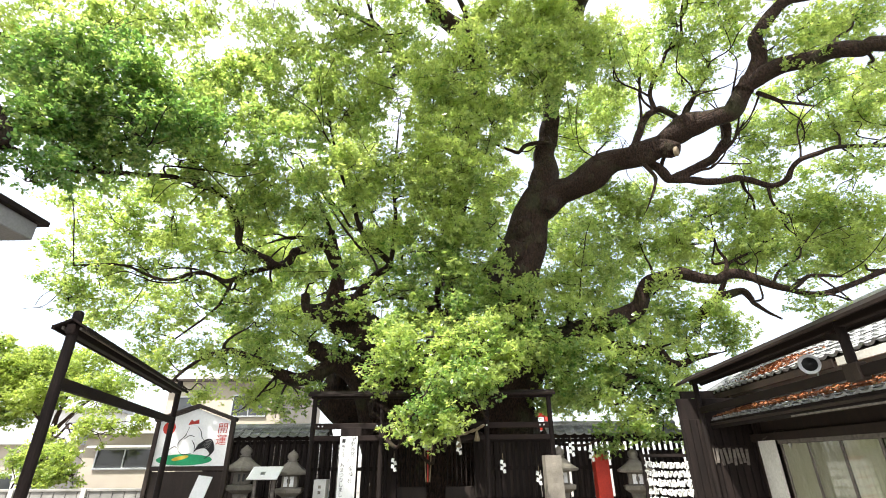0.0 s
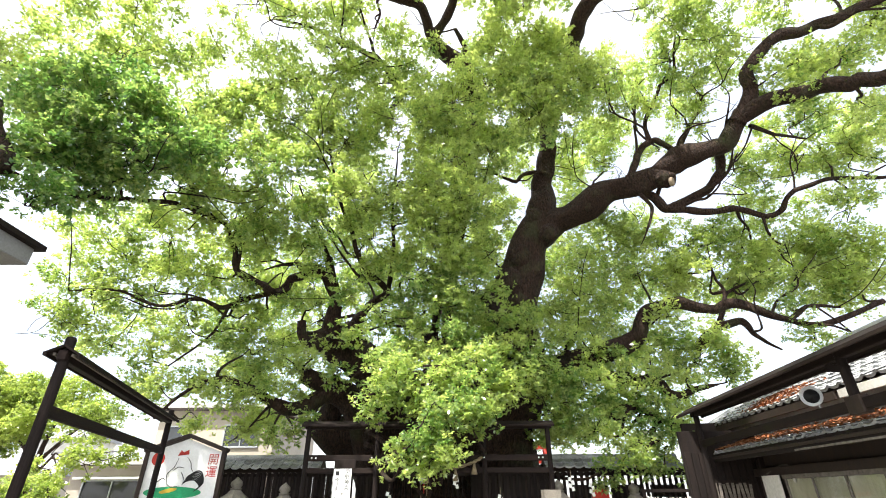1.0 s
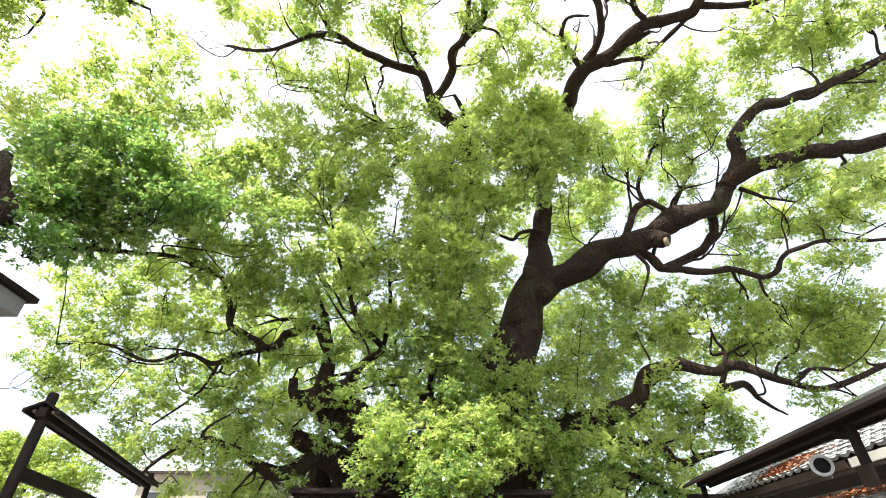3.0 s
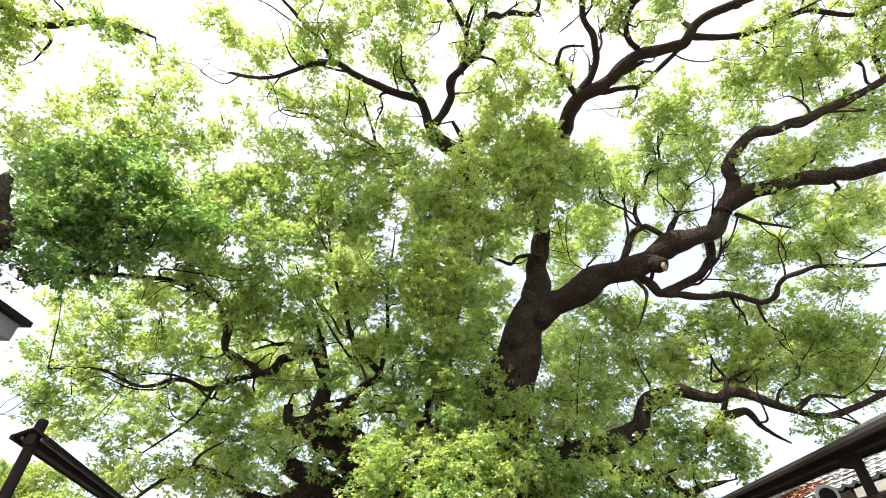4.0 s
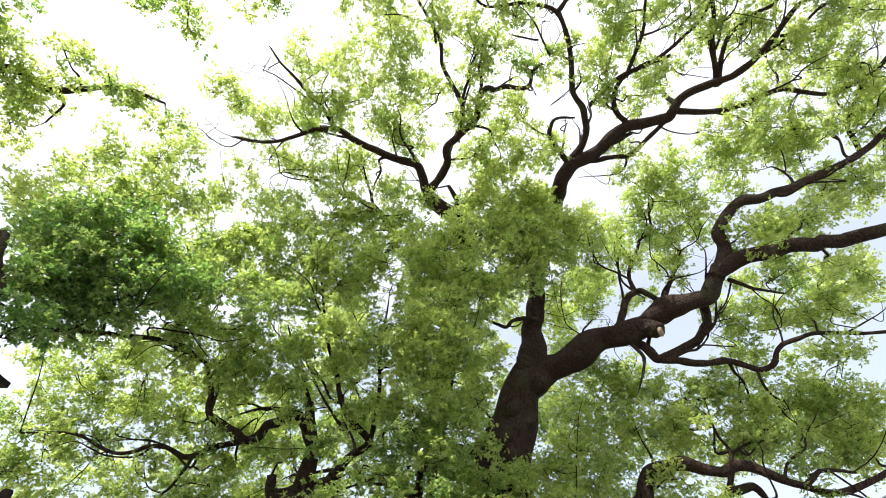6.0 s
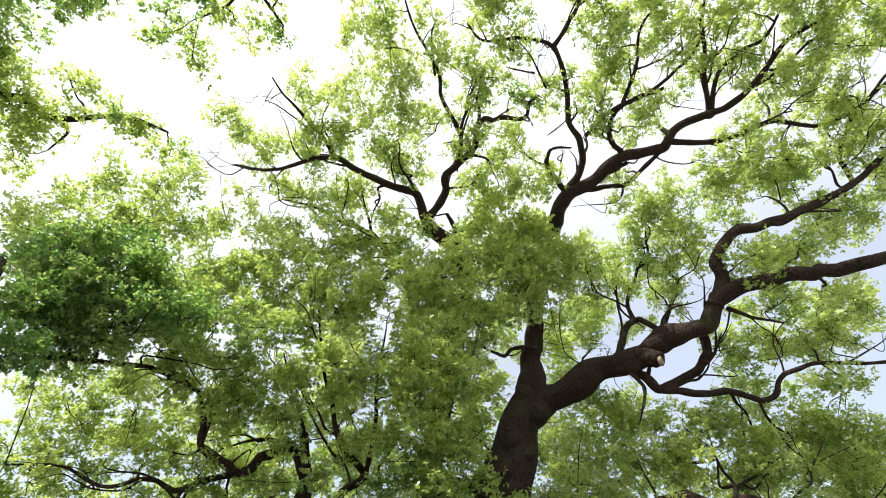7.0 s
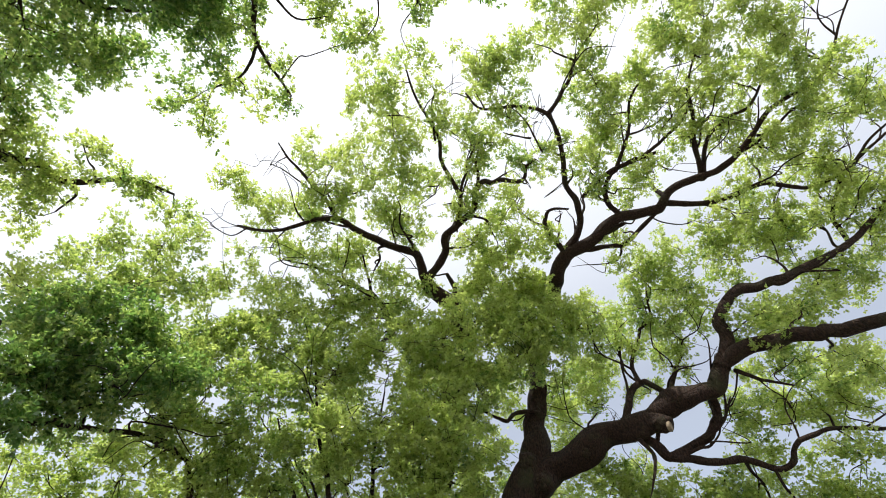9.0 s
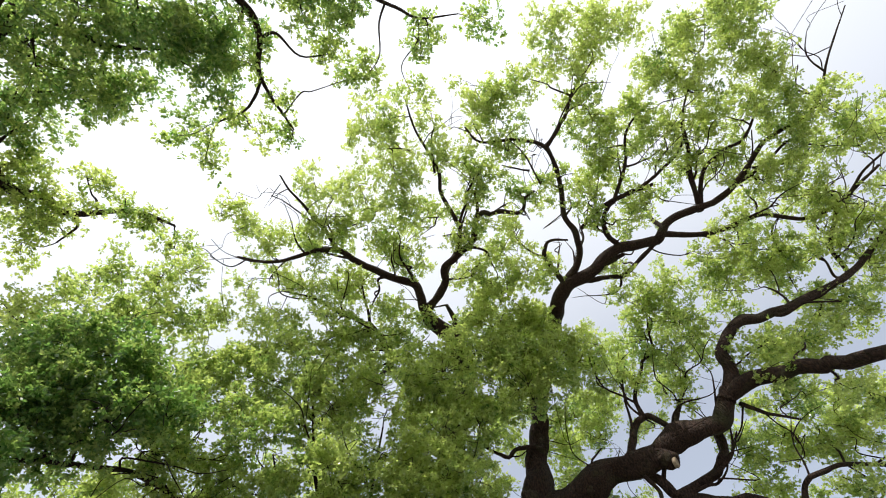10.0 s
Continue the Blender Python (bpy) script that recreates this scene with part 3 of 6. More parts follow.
great.limb([(-2.31, 11.30, 15.25), (-2.48, 10.98, 15.84), (-2.71, 10.07, 16.20)], 0.062, 0.025)
# upper crown, right
great.limb([(4.08, 13.60, 14.04), (4.89, 12.60, 16.43), (4.66, 10.66, 15.84), (5.02, 9.83, 16.16), (5.92, 9.29, 16.36), (6.78, 8.46, 16.68), (8.21, 8.10, 16.80), (8.46, 7.51, 17.04), (9.83, 6.83, 17.30), (10.77, 6.18, 17.56), (11.61, 4.76, 18.16), (13.27, 3.52, 18.68), (13.55, 1.92, 19.40), (13.94, 0.34, 20.12)], 0.338, 0.02, power=1.15)
great.limb([(5.02, 9.89, 16.14), (4.21, 9.06, 16.48), (4.12, 8.34, 16.78), (4.88, 8.25, 16.80)], 0.112, 0.037)
great.limb([(4.90, 9.73, 16.20), (5.36, 8.92, 16.52), (5.19, 8.14, 16.84), (4.67, 7.39, 17.16), (4.41, 6.27, 17.64), (3.82, 5.22, 18.10), (2.69, 5.00, 18.22), (1.48, 5.14, 18.18), (0.88, 4.67, 18.40)], 0.138, 0.031)
great.limb([(3.82, 5.22, 18.10), (4.37, 4.34, 18.48), (4.70, 3.34, 18.92), (5.32, 2.35, 19.36)], 0.088, 0.025)
great.limb([(6.89, 8.46, 16.68), (6.20, 7.81, 16.96), (6.29, 7.04, 17.28), (7.31, 6.43, 17.52), (8.06, 5.74, 17.80), (8.69, 4.98, 18.12), (8.66, 3.71, 18.68), (8.93, 2.46, 19.24)], 0.100, 0.025)
great.limb([(6.43, 6.94, 17.32), (6.73, 5.80, 17.80), (6.71, 4.52, 18.36), (7.25, 3.77, 18.68)], 0.075, 0.025)
great.limb([(9.62, 6.80, 17.32), (9.12, 5.70, 17.80), (9.40, 4.95, 18.12)], 0.062, 0.025)
great.limb([(8.40, 7.90, 16.88), (10.15, 7.77, 16.90), (11.92, 7.04, 17.18), (13.39, 7.17, 17.10), (14.73, 6.48, 17.36), (15.38, 5.43, 17.80), (16.61, 4.28, 18.28)], 0.112, 0.031)
great.limb([(5.22, 9.72, 16.20), (5.95, 9.57, 16.25), (6.99, 9.44, 16.28), (7.56, 8.86, 16.50), (8.12, 8.21, 16.76)], 0.100, 0.075)
great.limb([(10.77, 6.18, 17.56), (11.29, 5.42, 17.88), (11.15, 4.33, 18.36)], 0.050, 0.019)

# smaller crooked branches of the upper crown
great.limb([(9.66, 7.12, 17.26), (9.16, 5.93, 17.76), (8.90, 4.86, 18.21), (8.56, 4.17, 18.50)], 0.096, 0.053, sides=8)
great.limb([(9.71, 7.08, 17.28), (9.59, 5.82, 17.80), (10.28, 5.08, 18.12), (10.92, 4.70, 18.28), (11.25, 3.81, 18.65)], 0.086, 0.043, sides=8)
great.limb([(11.39, 5.58, 17.91), (12.19, 5.45, 17.96), (12.96, 5.24, 18.05), (13.47, 4.78, 18.24)], 0.056, 0.022, sides=8)
great.limb([(10.69, 6.24, 17.63), (11.61, 5.66, 17.87), (12.45, 4.73, 18.26), (13.05, 4.70, 18.27), (13.88, 4.76, 18.25)], 0.066, 0.022, sides=8)
great.limb([(5.33, 7.84, 16.96), (5.78, 7.26, 17.20), (6.35, 6.87, 17.37), (7.03, 6.56, 17.49), (7.81, 6.26, 17.62)], 0.078, 0.059, sides=8)
great.limb([(5.81, 9.38, 16.31), (6.50, 8.96, 16.49), (6.99, 8.65, 16.62)], 0.099, 0.080, sides=8)
great.limb([(15.46, 8.94, 16.50), (14.82, 8.18, 16.82), (14.66, 7.12, 17.26), (15.07, 6.36, 17.58), (16.02, 5.31, 18.02)], 0.088, 0.050, sides=8)
great.limb([(13.16, 8.72, 16.59), (12.44, 7.78, 16.98), (12.62, 7.10, 17.27)], 0.047, 0.024, sides=8)
great.limb([(-0.12, 6.19, 17.65), (-0.28, 5.12, 18.10), (-0.18, 4.60, 18.32)], 0.046, 0.019, sides=8)
great.limb([(-0.84, 5.59, 17.90), (-1.25, 5.43, 17.97), (-1.84, 5.45, 17.96)], 0.037, 0.019, sides=8)
great.limb([(-1.45, 9.68, 16.19), (-1.59, 9.06, 16.45), (-1.27, 8.56, 16.65)], 0.038, 0.019, sides=8)
great.limb([(0.55, 9.76, 16.15), (1.28, 9.64, 16.20), (1.67, 9.13, 16.41)], 0.047, 0.019, sides=8)
great.limb([(-4.36, 8.10, 16.85), (-4.86, 7.74, 17.00), (-5.56, 7.31, 17.18), (-6.00, 7.14, 17.25)], 0.039, 0.014, sides=8)
great.limb([(-3.74, 8.40, 16.72), (-4.05, 7.71, 17.01), (-3.74, 7.15, 17.25)], 0.038, 0.014, sides=8)
great.limb([(-4.39, 10.64, 15.78), (-4.91, 9.96, 16.07), (-4.96, 9.66, 16.19)], 0.040, 0.020, sides=8)
great.limb([(13.54, 2.39, 19.25), (12.80, 1.88, 19.46), (12.70, 1.23, 19.73)], 0.036, 0.012, sides=8)
great.limb([(13.45, 3.12, 18.94), (12.64, 2.98, 19.00), (12.56, 2.23, 19.32)], 0.048, 0.018, sides=8)
great.limb([(3.30, 5.97, 17.74), (2.69, 5.90, 17.77), (2.28, 5.83, 17.80)], 0.038, 0.019, sides=8)
great.limb([(3.74, 6.41, 17.56), (3.05, 5.44, 17.97), (2.52, 5.02, 18.14)], 0.038, 0.019, sides=8)
great.limb([(6.72, 5.75, 17.83), (7.49, 5.45, 17.96), (8.05, 5.07, 18.12)], 0.040, 0.020, sides=8)
great.limb([(4.67, 7.49, 17.10), (4.94, 7.10, 17.27), (4.75, 6.74, 17.42)], 0.048, 0.019, sides=8)

great.branch_out(190, 0.022, 0.16, 2.6)

# foliage, bough by bough
# old leaves, set darker still to carry the shade on this near bough
great.foliage([(-7.5, 7.4, 9.2, 1.36), (-6.7, 7.8, 8.2, 1.29), (-7.5, 7.0, 7.3, 0.97), (-7.3, 7.0, 8.0, 0.93), (-7.2, 8.0, 7.6, 0.95), (-7.1, 6.8, 6.2, 0.66)], "crown", tone=0.2, density=1.35)
great.foliage([(-6.5, 8.6, 9.8, 1.27), (-6.3, 9.0, 8.5, 1.22), (-9.1, 8.0, 11.0, 0.60), (-8.7, 9.5, 12.7, 1.13), (-7.4, 10.0, 13.3, 0.76), (-6.3, 10.0, 11.7, 1.03), (-9.6, 8.0, 9.8, 0.58), (-10.2, 8.0, 10.8, 0.62)], "crown", tone=0.7, density=0.85)
# paler leaf tone brightens the shaded middle of the crown, here and next
great.foliage([(-5.6, 10.4, 10.9, 1.41), (-4.6, 10.6, 9.8, 1.33), (-5.8, 10.4, 9.0, 1.24), (-4.5, 11.0, 12.0, 1.31), (-3.1, 11.2, 10.9, 1.40), (-3.1, 11.6, 9.3, 1.27), (-4.4, 11.6, 8.8, 1.19), (-5.3, 11.6, 8.2, 0.88), (-5.6, 11.0, 13.4, 0.85), (-4.1, 11.4, 14.1, 0.87), (-2.7, 11.5, 12.7, 1.08), (-1.4, 11.2, 11.5, 1.41), (-1.4, 11.6, 9.7, 1.34), (-2.3, 12.4, 8.3, 1.11), (-3.5, 11.0, 13.9, 0.75), (-2.4, 11.0, 14.4, 0.75)], "crown", tone=0.82)
great.foliage([(0.3, 11.4, 10.2, 1.42), (0.3, 11.2, 12.2, 1.45), (1.6, 11.0, 13.6, 1.45), (3.1, 11.0, 13.7, 1.47), (2.6, 11.3, 12.2, 1.31), (4.6, 11.4, 14.0, 1.26), (4.0, 11.6, 12.7, 0.92), (1.3, 12.0, 9.4, 0.95), (-0.2, 12.0, 8.4, 1.15), (1.4, 11.6, 11.4, 1.18), (-0.9, 11.2, 13.3, 0.90), (5.8, 11.6, 15.0, 1.13), (3.4, 11.0, 15.1, 1.18), (1.7, 11.0, 15.1, 0.97), (-1.1, 11.0, 14.6, 0.57), (6.1, 12.0, 13.6, 0.90), (1.3, 13.0, 8.3, 0.98)], "crown", tone=0.8)
great.foliage([(-0.7, 12.4, 7.1, 1.13), (0.8, 12.8, 6.9, 1.00), (-1.4, 12.6, 6.0, 0.89), (0.1, 12.4, 5.6, 1.01), (1.4, 12.8, 5.4, 0.97), (-0.9, 11.6, 3.9, 0.79), (0.2, 11.4, 3.9, 0.97), (-0.3, 11.0, 2.9, 0.74), (1.2, 11.8, 3.8, 0.74), (-0.3, 10.8, 2.3, 0.46), (-1.5, 11.8, 3.4, 0.40), (0.7, 11.4, 3.1, 0.45), (2.4, 12.8, 4.7, 0.89), (2.5, 13.4, 6.1, 0.87), (2.7, 13.0, 3.8, 0.67), (-1.6, 12.4, 4.8, 0.57), (-0.8, 11.0, 2.5, 0.31), (-2.9, 12.2, 6.6, 0.57), (-2.3, 12.4, 5.5, 0.47), (-3.5, 12.4, 7.5, 0.55), (-4.1, 12.6, 4.9, 0.48), (-2.7, 12.6, 4.6, 0.41)], "crown", tone=0.62)
great.foliage([(-7.9, 12.0, 8.1, 1.05), (-9.1, 12.0, 7.8, 0.99), (-7.5, 12.4, 7.4, 0.86), (-10.3, 12.0, 8.0, 0.66), (-9.5, 12.0, 6.4, 0.89), (-10.1, 12.0, 5.8, 0.63), (-8.5, 12.4, 6.7, 0.88), (-6.0, 12.6, 8.0, 0.85), (-7.4, 13.0, 5.5, 0.86), (-8.3, 13.0, 4.9, 0.87), (-6.2, 13.0, 5.5, 0.83), (-5.6, 13.2, 6.3, 0.75)], "crown", tone=0.72, density=0.85)
great.foliage([(-6.7, 13.0, 4.5, 0.66), (-5.2, 13.4, 4.9, 0.82), (-4.3, 13.4, 4.3, 0.56), (-4.5, 13.2, 7.0, 0.66), (-5.6, 13.2, 4.0, 0.56), (-3.9, 13.4, 6.7, 0.49), (-8.4, 13.0, 3.9, 0.61), (-4.4, 13.0, 2.9, 0.38), (-3.9, 13.0, 3.3, 0.53), (-5.5, 13.4, 3.1, 0.65), (-10.8, 12.0, 7.2, 0.42)], "crown", tone=0.72, density=0.85)
great.foliage([(5.9, 14.5, 9.5, 1.17), (7.1, 14.3, 9.2, 1.37), (8.5, 14.0, 9.1, 1.40), (10.0, 14.0, 8.8, 1.45), (11.4, 13.6, 8.9, 1.38), (12.5, 13.4, 8.1, 1.40), (13.2, 13.0, 7.8, 1.08), (6.2, 14.5, 8.0, 1.04), (7.8, 14.2, 7.9, 1.06), (9.4, 13.8, 7.7, 1.08), (11.2, 13.4, 7.5, 1.12), (12.3, 13.0, 7.1, 0.94), (4.8, 14.6, 8.5, 0.84), (4.0, 14.4, 7.2, 0.88), (5.1, 14.6, 6.8, 0.91), (3.4, 14.0, 5.7, 0.75), (11.3, 14.0, 10.1, 0.77), (13.5, 13.6, 9.4, 0.57)], "crown", tone=0.85, density=0.85)
great.foliage([(4.1, 13.6, 4.3, 0.80), (3.5, 13.6, 4.6, 0.64), (5.4, 14.0, 5.2, 0.77), (6.9, 14.0, 5.7, 0.98), (7.7, 13.8, 5.3, 0.81), (8.5, 13.6, 5.4, 0.73), (4.6, 13.4, 3.4, 0.79), (5.8, 13.6, 3.6, 0.75), (6.3, 13.6, 3.0, 0.75), (3.2, 13.6, 3.5, 0.63), (3.9, 12.6, 2.3, 0.59), (5.9, 13.4, 2.3, 0.65), (3.8, 13.0, 3.0, 0.53), (8.3, 13.4, 4.7, 0.54), (6.9, 13.4, 3.9, 0.51), (10.5, 12.8, 5.6, 0.57), (5.0, 13.0, 2.4, 0.39), (10.3, 13.0, 6.6, 0.58)], "crown", tone=0.55)
great.foliage([(7.8, 11.6, 15.2, 0.97), (8.6, 11.4, 13.9, 1.15), (9.0, 10.6, 14.3, 1.04), (7.1, 12.0, 13.8, 0.72), (9.9, 9.6, 12.6, 1.08), (9.7, 9.2, 11.3, 0.73), (11.0, 9.0, 12.6, 0.99), (13.3, 11.6, 11.7, 1.13), (12.4, 12.0, 11.4, 0.99), (11.3, 11.4, 12.2, 0.75), (10.5, 12.6, 11.0, 0.94), (5.8, 14.0, 12.9, 0.63), (8.5, 12.0, 12.6, 0.61), (12.2, 12.0, 9.9, 0.63), (12.9, 11.8, 9.7, 0.64), (9.9, 12.6, 11.6, 0.63), (5.1, 14.0, 13.6, 0.85), (11.1, 9.0, 10.7, 0.56), (7.9, 13.4, 12.8, 0.74)], "crown", tone=0.75, density=0.85)
great.foliage([(-2.8, 4.9, 18.4, 1.00), (-4.4, 6.8, 17.6, 0.91), (-3.6, 8.1, 17.0, 1.14), (-2.6, 7.1, 17.4, 1.26), (-1.6, 6.0, 17.9, 1.25), (-0.7, 7.4, 17.2, 1.25), (-1.9, 8.6, 16.8, 1.13), (-0.8, 9.0, 16.6, 0.99), (-4.6, 8.8, 16.8, 0.88), (-5.9, 9.0, 16.2, 1.03), (-4.4, 10.3, 16.1, 1.18), (-3.1, 10.3, 16.1, 1.16), (-7.7, 7.7, 17.2, 0.76), (-6.9, 8.3, 17.0, 0.75), (-6.7, 10.0, 15.5, 0.73), (-3.5, 11.0, 14.7, 0.98), (-1.0, 11.0, 15.4, 1.14), (-2.1, 11.8, 14.4, 1.13), (-5.3, 10.8, 14.6, 1.00), (-1.6, 4.5, 18.5, 0.85)], "crown", tone=0.85, density=0.9)
great.foliage([(1.2, 3.8, 18.8, 1.13), (0.3, 5.7, 18.0, 0.98), (1.5, 6.2, 17.7, 0.98), (2.2, 4.0, 18.7, 1.00), (3.1, 3.1, 19.1, 0.88), (3.8, 1.5, 19.8, 0.95), (4.5, 2.6, 19.2, 1.18), (5.2, 1.4, 19.8, 0.92), (6.4, 1.2, 19.9, 0.88), (5.3, 4.0, 18.6, 1.17), (5.8, 5.1, 18.1, 1.17), (6.9, 4.0, 18.6, 1.20), (2.5, 5.4, 18.0, 0.99), (1.2, 7.9, 17.0, 1.11), (2.7, 8.4, 16.8, 1.26), (3.6, 9.4, 16.4, 1.15), (2.4, 10.0, 16.1, 1.42), (1.3, 9.5, 16.4, 0.99), (2.2, 11.3, 15.6, 1.45), (3.9, 11.0, 15.7, 1.18), (5.3, 6.6, 17.5, 0.88)], "crown", tone=0.82, density=0.9)
great.foliage([(7.7, 2.7, 19.2, 1.18), (9.0, 1.2, 19.8, 1.37), (10.3, 0.8, 20.0, 1.42), (10.3, 2.1, 19.4, 1.17), (11.2, 2.7, 19.1, 1.34), (9.0, 3.2, 18.9, 1.12), (7.7, 4.7, 18.3, 1.15), (9.2, 4.8, 18.2, 1.10), (10.3, 4.0, 18.5, 1.30), (11.9, 3.6, 18.7, 1.19), (12.6, 4.8, 18.1, 1.21), (13.7, 3.5, 18.7, 1.25), (14.3, 4.7, 18.1, 1.26), (6.6, 5.6, 17.9, 1.04), (7.7, 6.7, 17.4, 0.96), (7.0, 7.5, 17.1, 0.74), (10.3, 5.8, 17.7, 0.97), (11.8, 6.0, 17.6, 1.17), (13.7, 6.2, 17.5, 1.23), (15.5, 6.4, 17.4, 1.48), (15.4, 4.0, 18.4, 1.31)], "crown", tone=0.82, density=0.9)
great.foliage([(11.0, 7.7, 16.9, 1.15), (12.7, 8.0, 16.8, 1.37), (14.1, 7.9, 16.8, 1.43), (10.1, 8.7, 16.5, 1.22), (8.7, 9.8, 16.1, 1.26), (7.5, 10.4, 15.9, 1.17), (9.3, 11.0, 15.6, 1.13), (11.0, 9.7, 16.1, 1.33), (12.2, 8.8, 16.4, 1.36), (15.0, 9.4, 15.0, 1.25), (11.9, 10.6, 13.8, 1.14), (16.1, 8.6, 16.4, 1.33), (13.6, 9.8, 14.8, 1.20), (13.5, 9.4, 16.2, 1.07), (16.1, 7.3, 17.0, 1.32)], "crown", tone=0.8, density=0.8)
great.foliage([(-9.3, 7.6, 13.0, 0.75), (-9.7, 7.8, 12.4, 0.64), (-8.1, 8.0, 13.1, 0.88), (-7.5, 8.2, 13.8, 0.75), (-7.9, 8.2, 11.8, 0.88), (-6.9, 8.6, 12.1, 0.78), (-9.4, 7.6, 11.4, 0.45), (-6.5, 9.6, 13.4, 0.75), (-5.1, 10.6, 13.0, 0.94), (-5.7, 10.0, 11.8, 0.78), (-9.5, 7.0, 10.2, 0.66), (-3.9, 11.4, 13.4, 0.97)], "crown", tone=0.8, density=0.85)

# the far side of the crown
great.foliage([(-4.1, 18.0, 12.7, 1.43), (-2.5, 18.0, 9.9, 1.44), (-1.0, 17.5, 6.8, 1.01), (-5.6, 17.0, 6.7, 1.03), (-6.7, 16.0, 9.0, 1.05), (-8.3, 16.0, 7.7, 0.89), (2.2, 17.5, 8.6, 1.26), (5.3, 18.0, 10.9, 1.28), (8.7, 18.0, 12.5, 1.01), (5.8, 17.0, 13.4, 0.83), (6.4, 17.5, 6.7, 1.18), (7.7, 17.0, 5.3, 0.95), (10.0, 17.0, 8.3, 1.27), (12.4, 17.0, 8.8, 1.23), (-0.6, 17.0, 13.2, 1.48)], "crown", tone=0.82, density=0.85)
great.foliage([(1.5, 17.0, 10.9, 1.29), (-3.4, 16.0, 13.9, 1.25), (-5.7, 16.5, 5.3, 0.79), (-7.1, 16.0, 5.6, 0.80), (-9.5, 15.5, 6.9, 0.74), (4.0, 17.0, 14.6, 1.09), (6.4, 16.0, 16.3, 1.00), (-4.5, 14.0, 11.2, 0.82), (-4.6, 14.0, 8.3, 0.65), (-3.1, 15.0, 11.8, 0.92), (5.2, 15.5, 13.4, 0.85), (5.5, 16.0, 11.1, 0.82), (4.1, 15.0, 14.8, 0.81), (6.8, 17.0, 13.1, 0.72)], "crown", tone=0.82, density=0.85)
great.foliage([(5.1, 15.5, 14.0, 0.91), (5.2, 15.5, 11.8, 0.77), (6.3, 15.0, 13.5, 0.80), (7.0, 14.5, 14.4, 0.78), (2.6, 15.5, 12.1, 0.71), (2.2, 15.0, 13.5, 0.73), (3.9, 14.8, 3.6, 0.69), (4.8, 14.6, 4.3, 0.66), (3.0, 14.8, 3.4, 0.57), (6.4, 15.0, 6.0, 0.71), (4.8, 16.0, 8.7, 0.76), (-4.4, 15.5, 6.6, 0.67), (-5.5, 15.0, 7.3, 0.68)], "crown", tone=0.8, density=0.95)
great.foliage([(-9.0, 14.0, 8.1, 0.71), (-10.2, 14.0, 7.0, 0.64), (11.4, 14.0, 11.0, 0.68), (13.0, 13.6, 10.7, 0.65), (-7.4, 13.0, 8.7, 0.77), (-5.7, 13.0, 9.5, 0.76), (-3.9, 13.6, 8.6, 0.73), (-2.7, 13.6, 9.6, 0.74), (-8.6, 12.4, 9.4, 0.72), (-5.9, 13.6, 7.7, 0.68), (-1.2, 14.0, 8.7, 0.66), (1.5, 14.6, 9.1, 0.66), (1.9, 14.4, 10.6, 0.68)], "crown", tone=0.8, density=0.95)
great.foliage([(10.2, 15.0, 16.5, 0.91), (4.0, 16.5, 3.3, 0.76), (6.3, 16.5, 3.1, 0.79), (2.2, 16.0, 5.1, 0.83), (-4.7, 16.0, 8.5, 0.90), (-7.6, 15.0, 8.3, 0.80), (-3.5, 16.5, 8.3, 0.80), (13.2, 16.0, 9.3, 1.23), (14.7, 15.5, 8.6, 1.25), (6.5, 17.0, 8.6, 1.08), (7.2, 16.0, 15.8, 1.12), (6.2, 17.0, 14.6, 0.86), (8.7, 15.0, 18.1, 1.06), (3.3, 16.0, 15.3, 1.06), (12.6, 14.0, 13.3, 0.98), (15.3, 14.0, 13.7, 1.20), (16.6, 13.5, 13.9, 1.23), (-10.3, 15.0, 6.5, 0.73), (-11.3, 15.0, 5.9, 0.60), (-7.2, 14.5, 3.7, 0.51), (-5.2, 14.0, 3.6, 0.59)], "crown", tone=0.85, density=0.8)

# leaves that hang before the trunk and fill the skirts of the crown
great.foliage([(0.3, 12.5, 9.5, 0.90), (-0.4, 12.6, 7.8, 0.86), (0.8, 12.8, 7.9, 0.76), (-1.1, 12.6, 9.2, 0.82), (0.2, 12.4, 6.3, 0.81), (1.4, 12.2, 4.6, 0.67), (-1.3, 12.0, 4.9, 0.58), (0.9, 13.0, 6.1, 0.54), (-1.2, 11.6, 4.3, 0.64), (0.9, 11.8, 4.7, 0.68), (1.9, 12.0, 4.0, 0.58), (2.7, 12.6, 4.7, 0.56), (-0.1, 11.4, 4.4, 0.72), (3.2, 12.8, 3.8, 0.56), (-0.3, 11.0, 3.5, 0.62), (0.6, 11.0, 3.3, 0.49), (-0.6, 10.8, 2.7, 0.48), (0.0, 10.7, 2.4, 0.42), (1.5, 12.6, 6.0, 0.57), (1.4, 12.8, 6.9, 0.46)], "crown", tone=0.62, density=1.1)
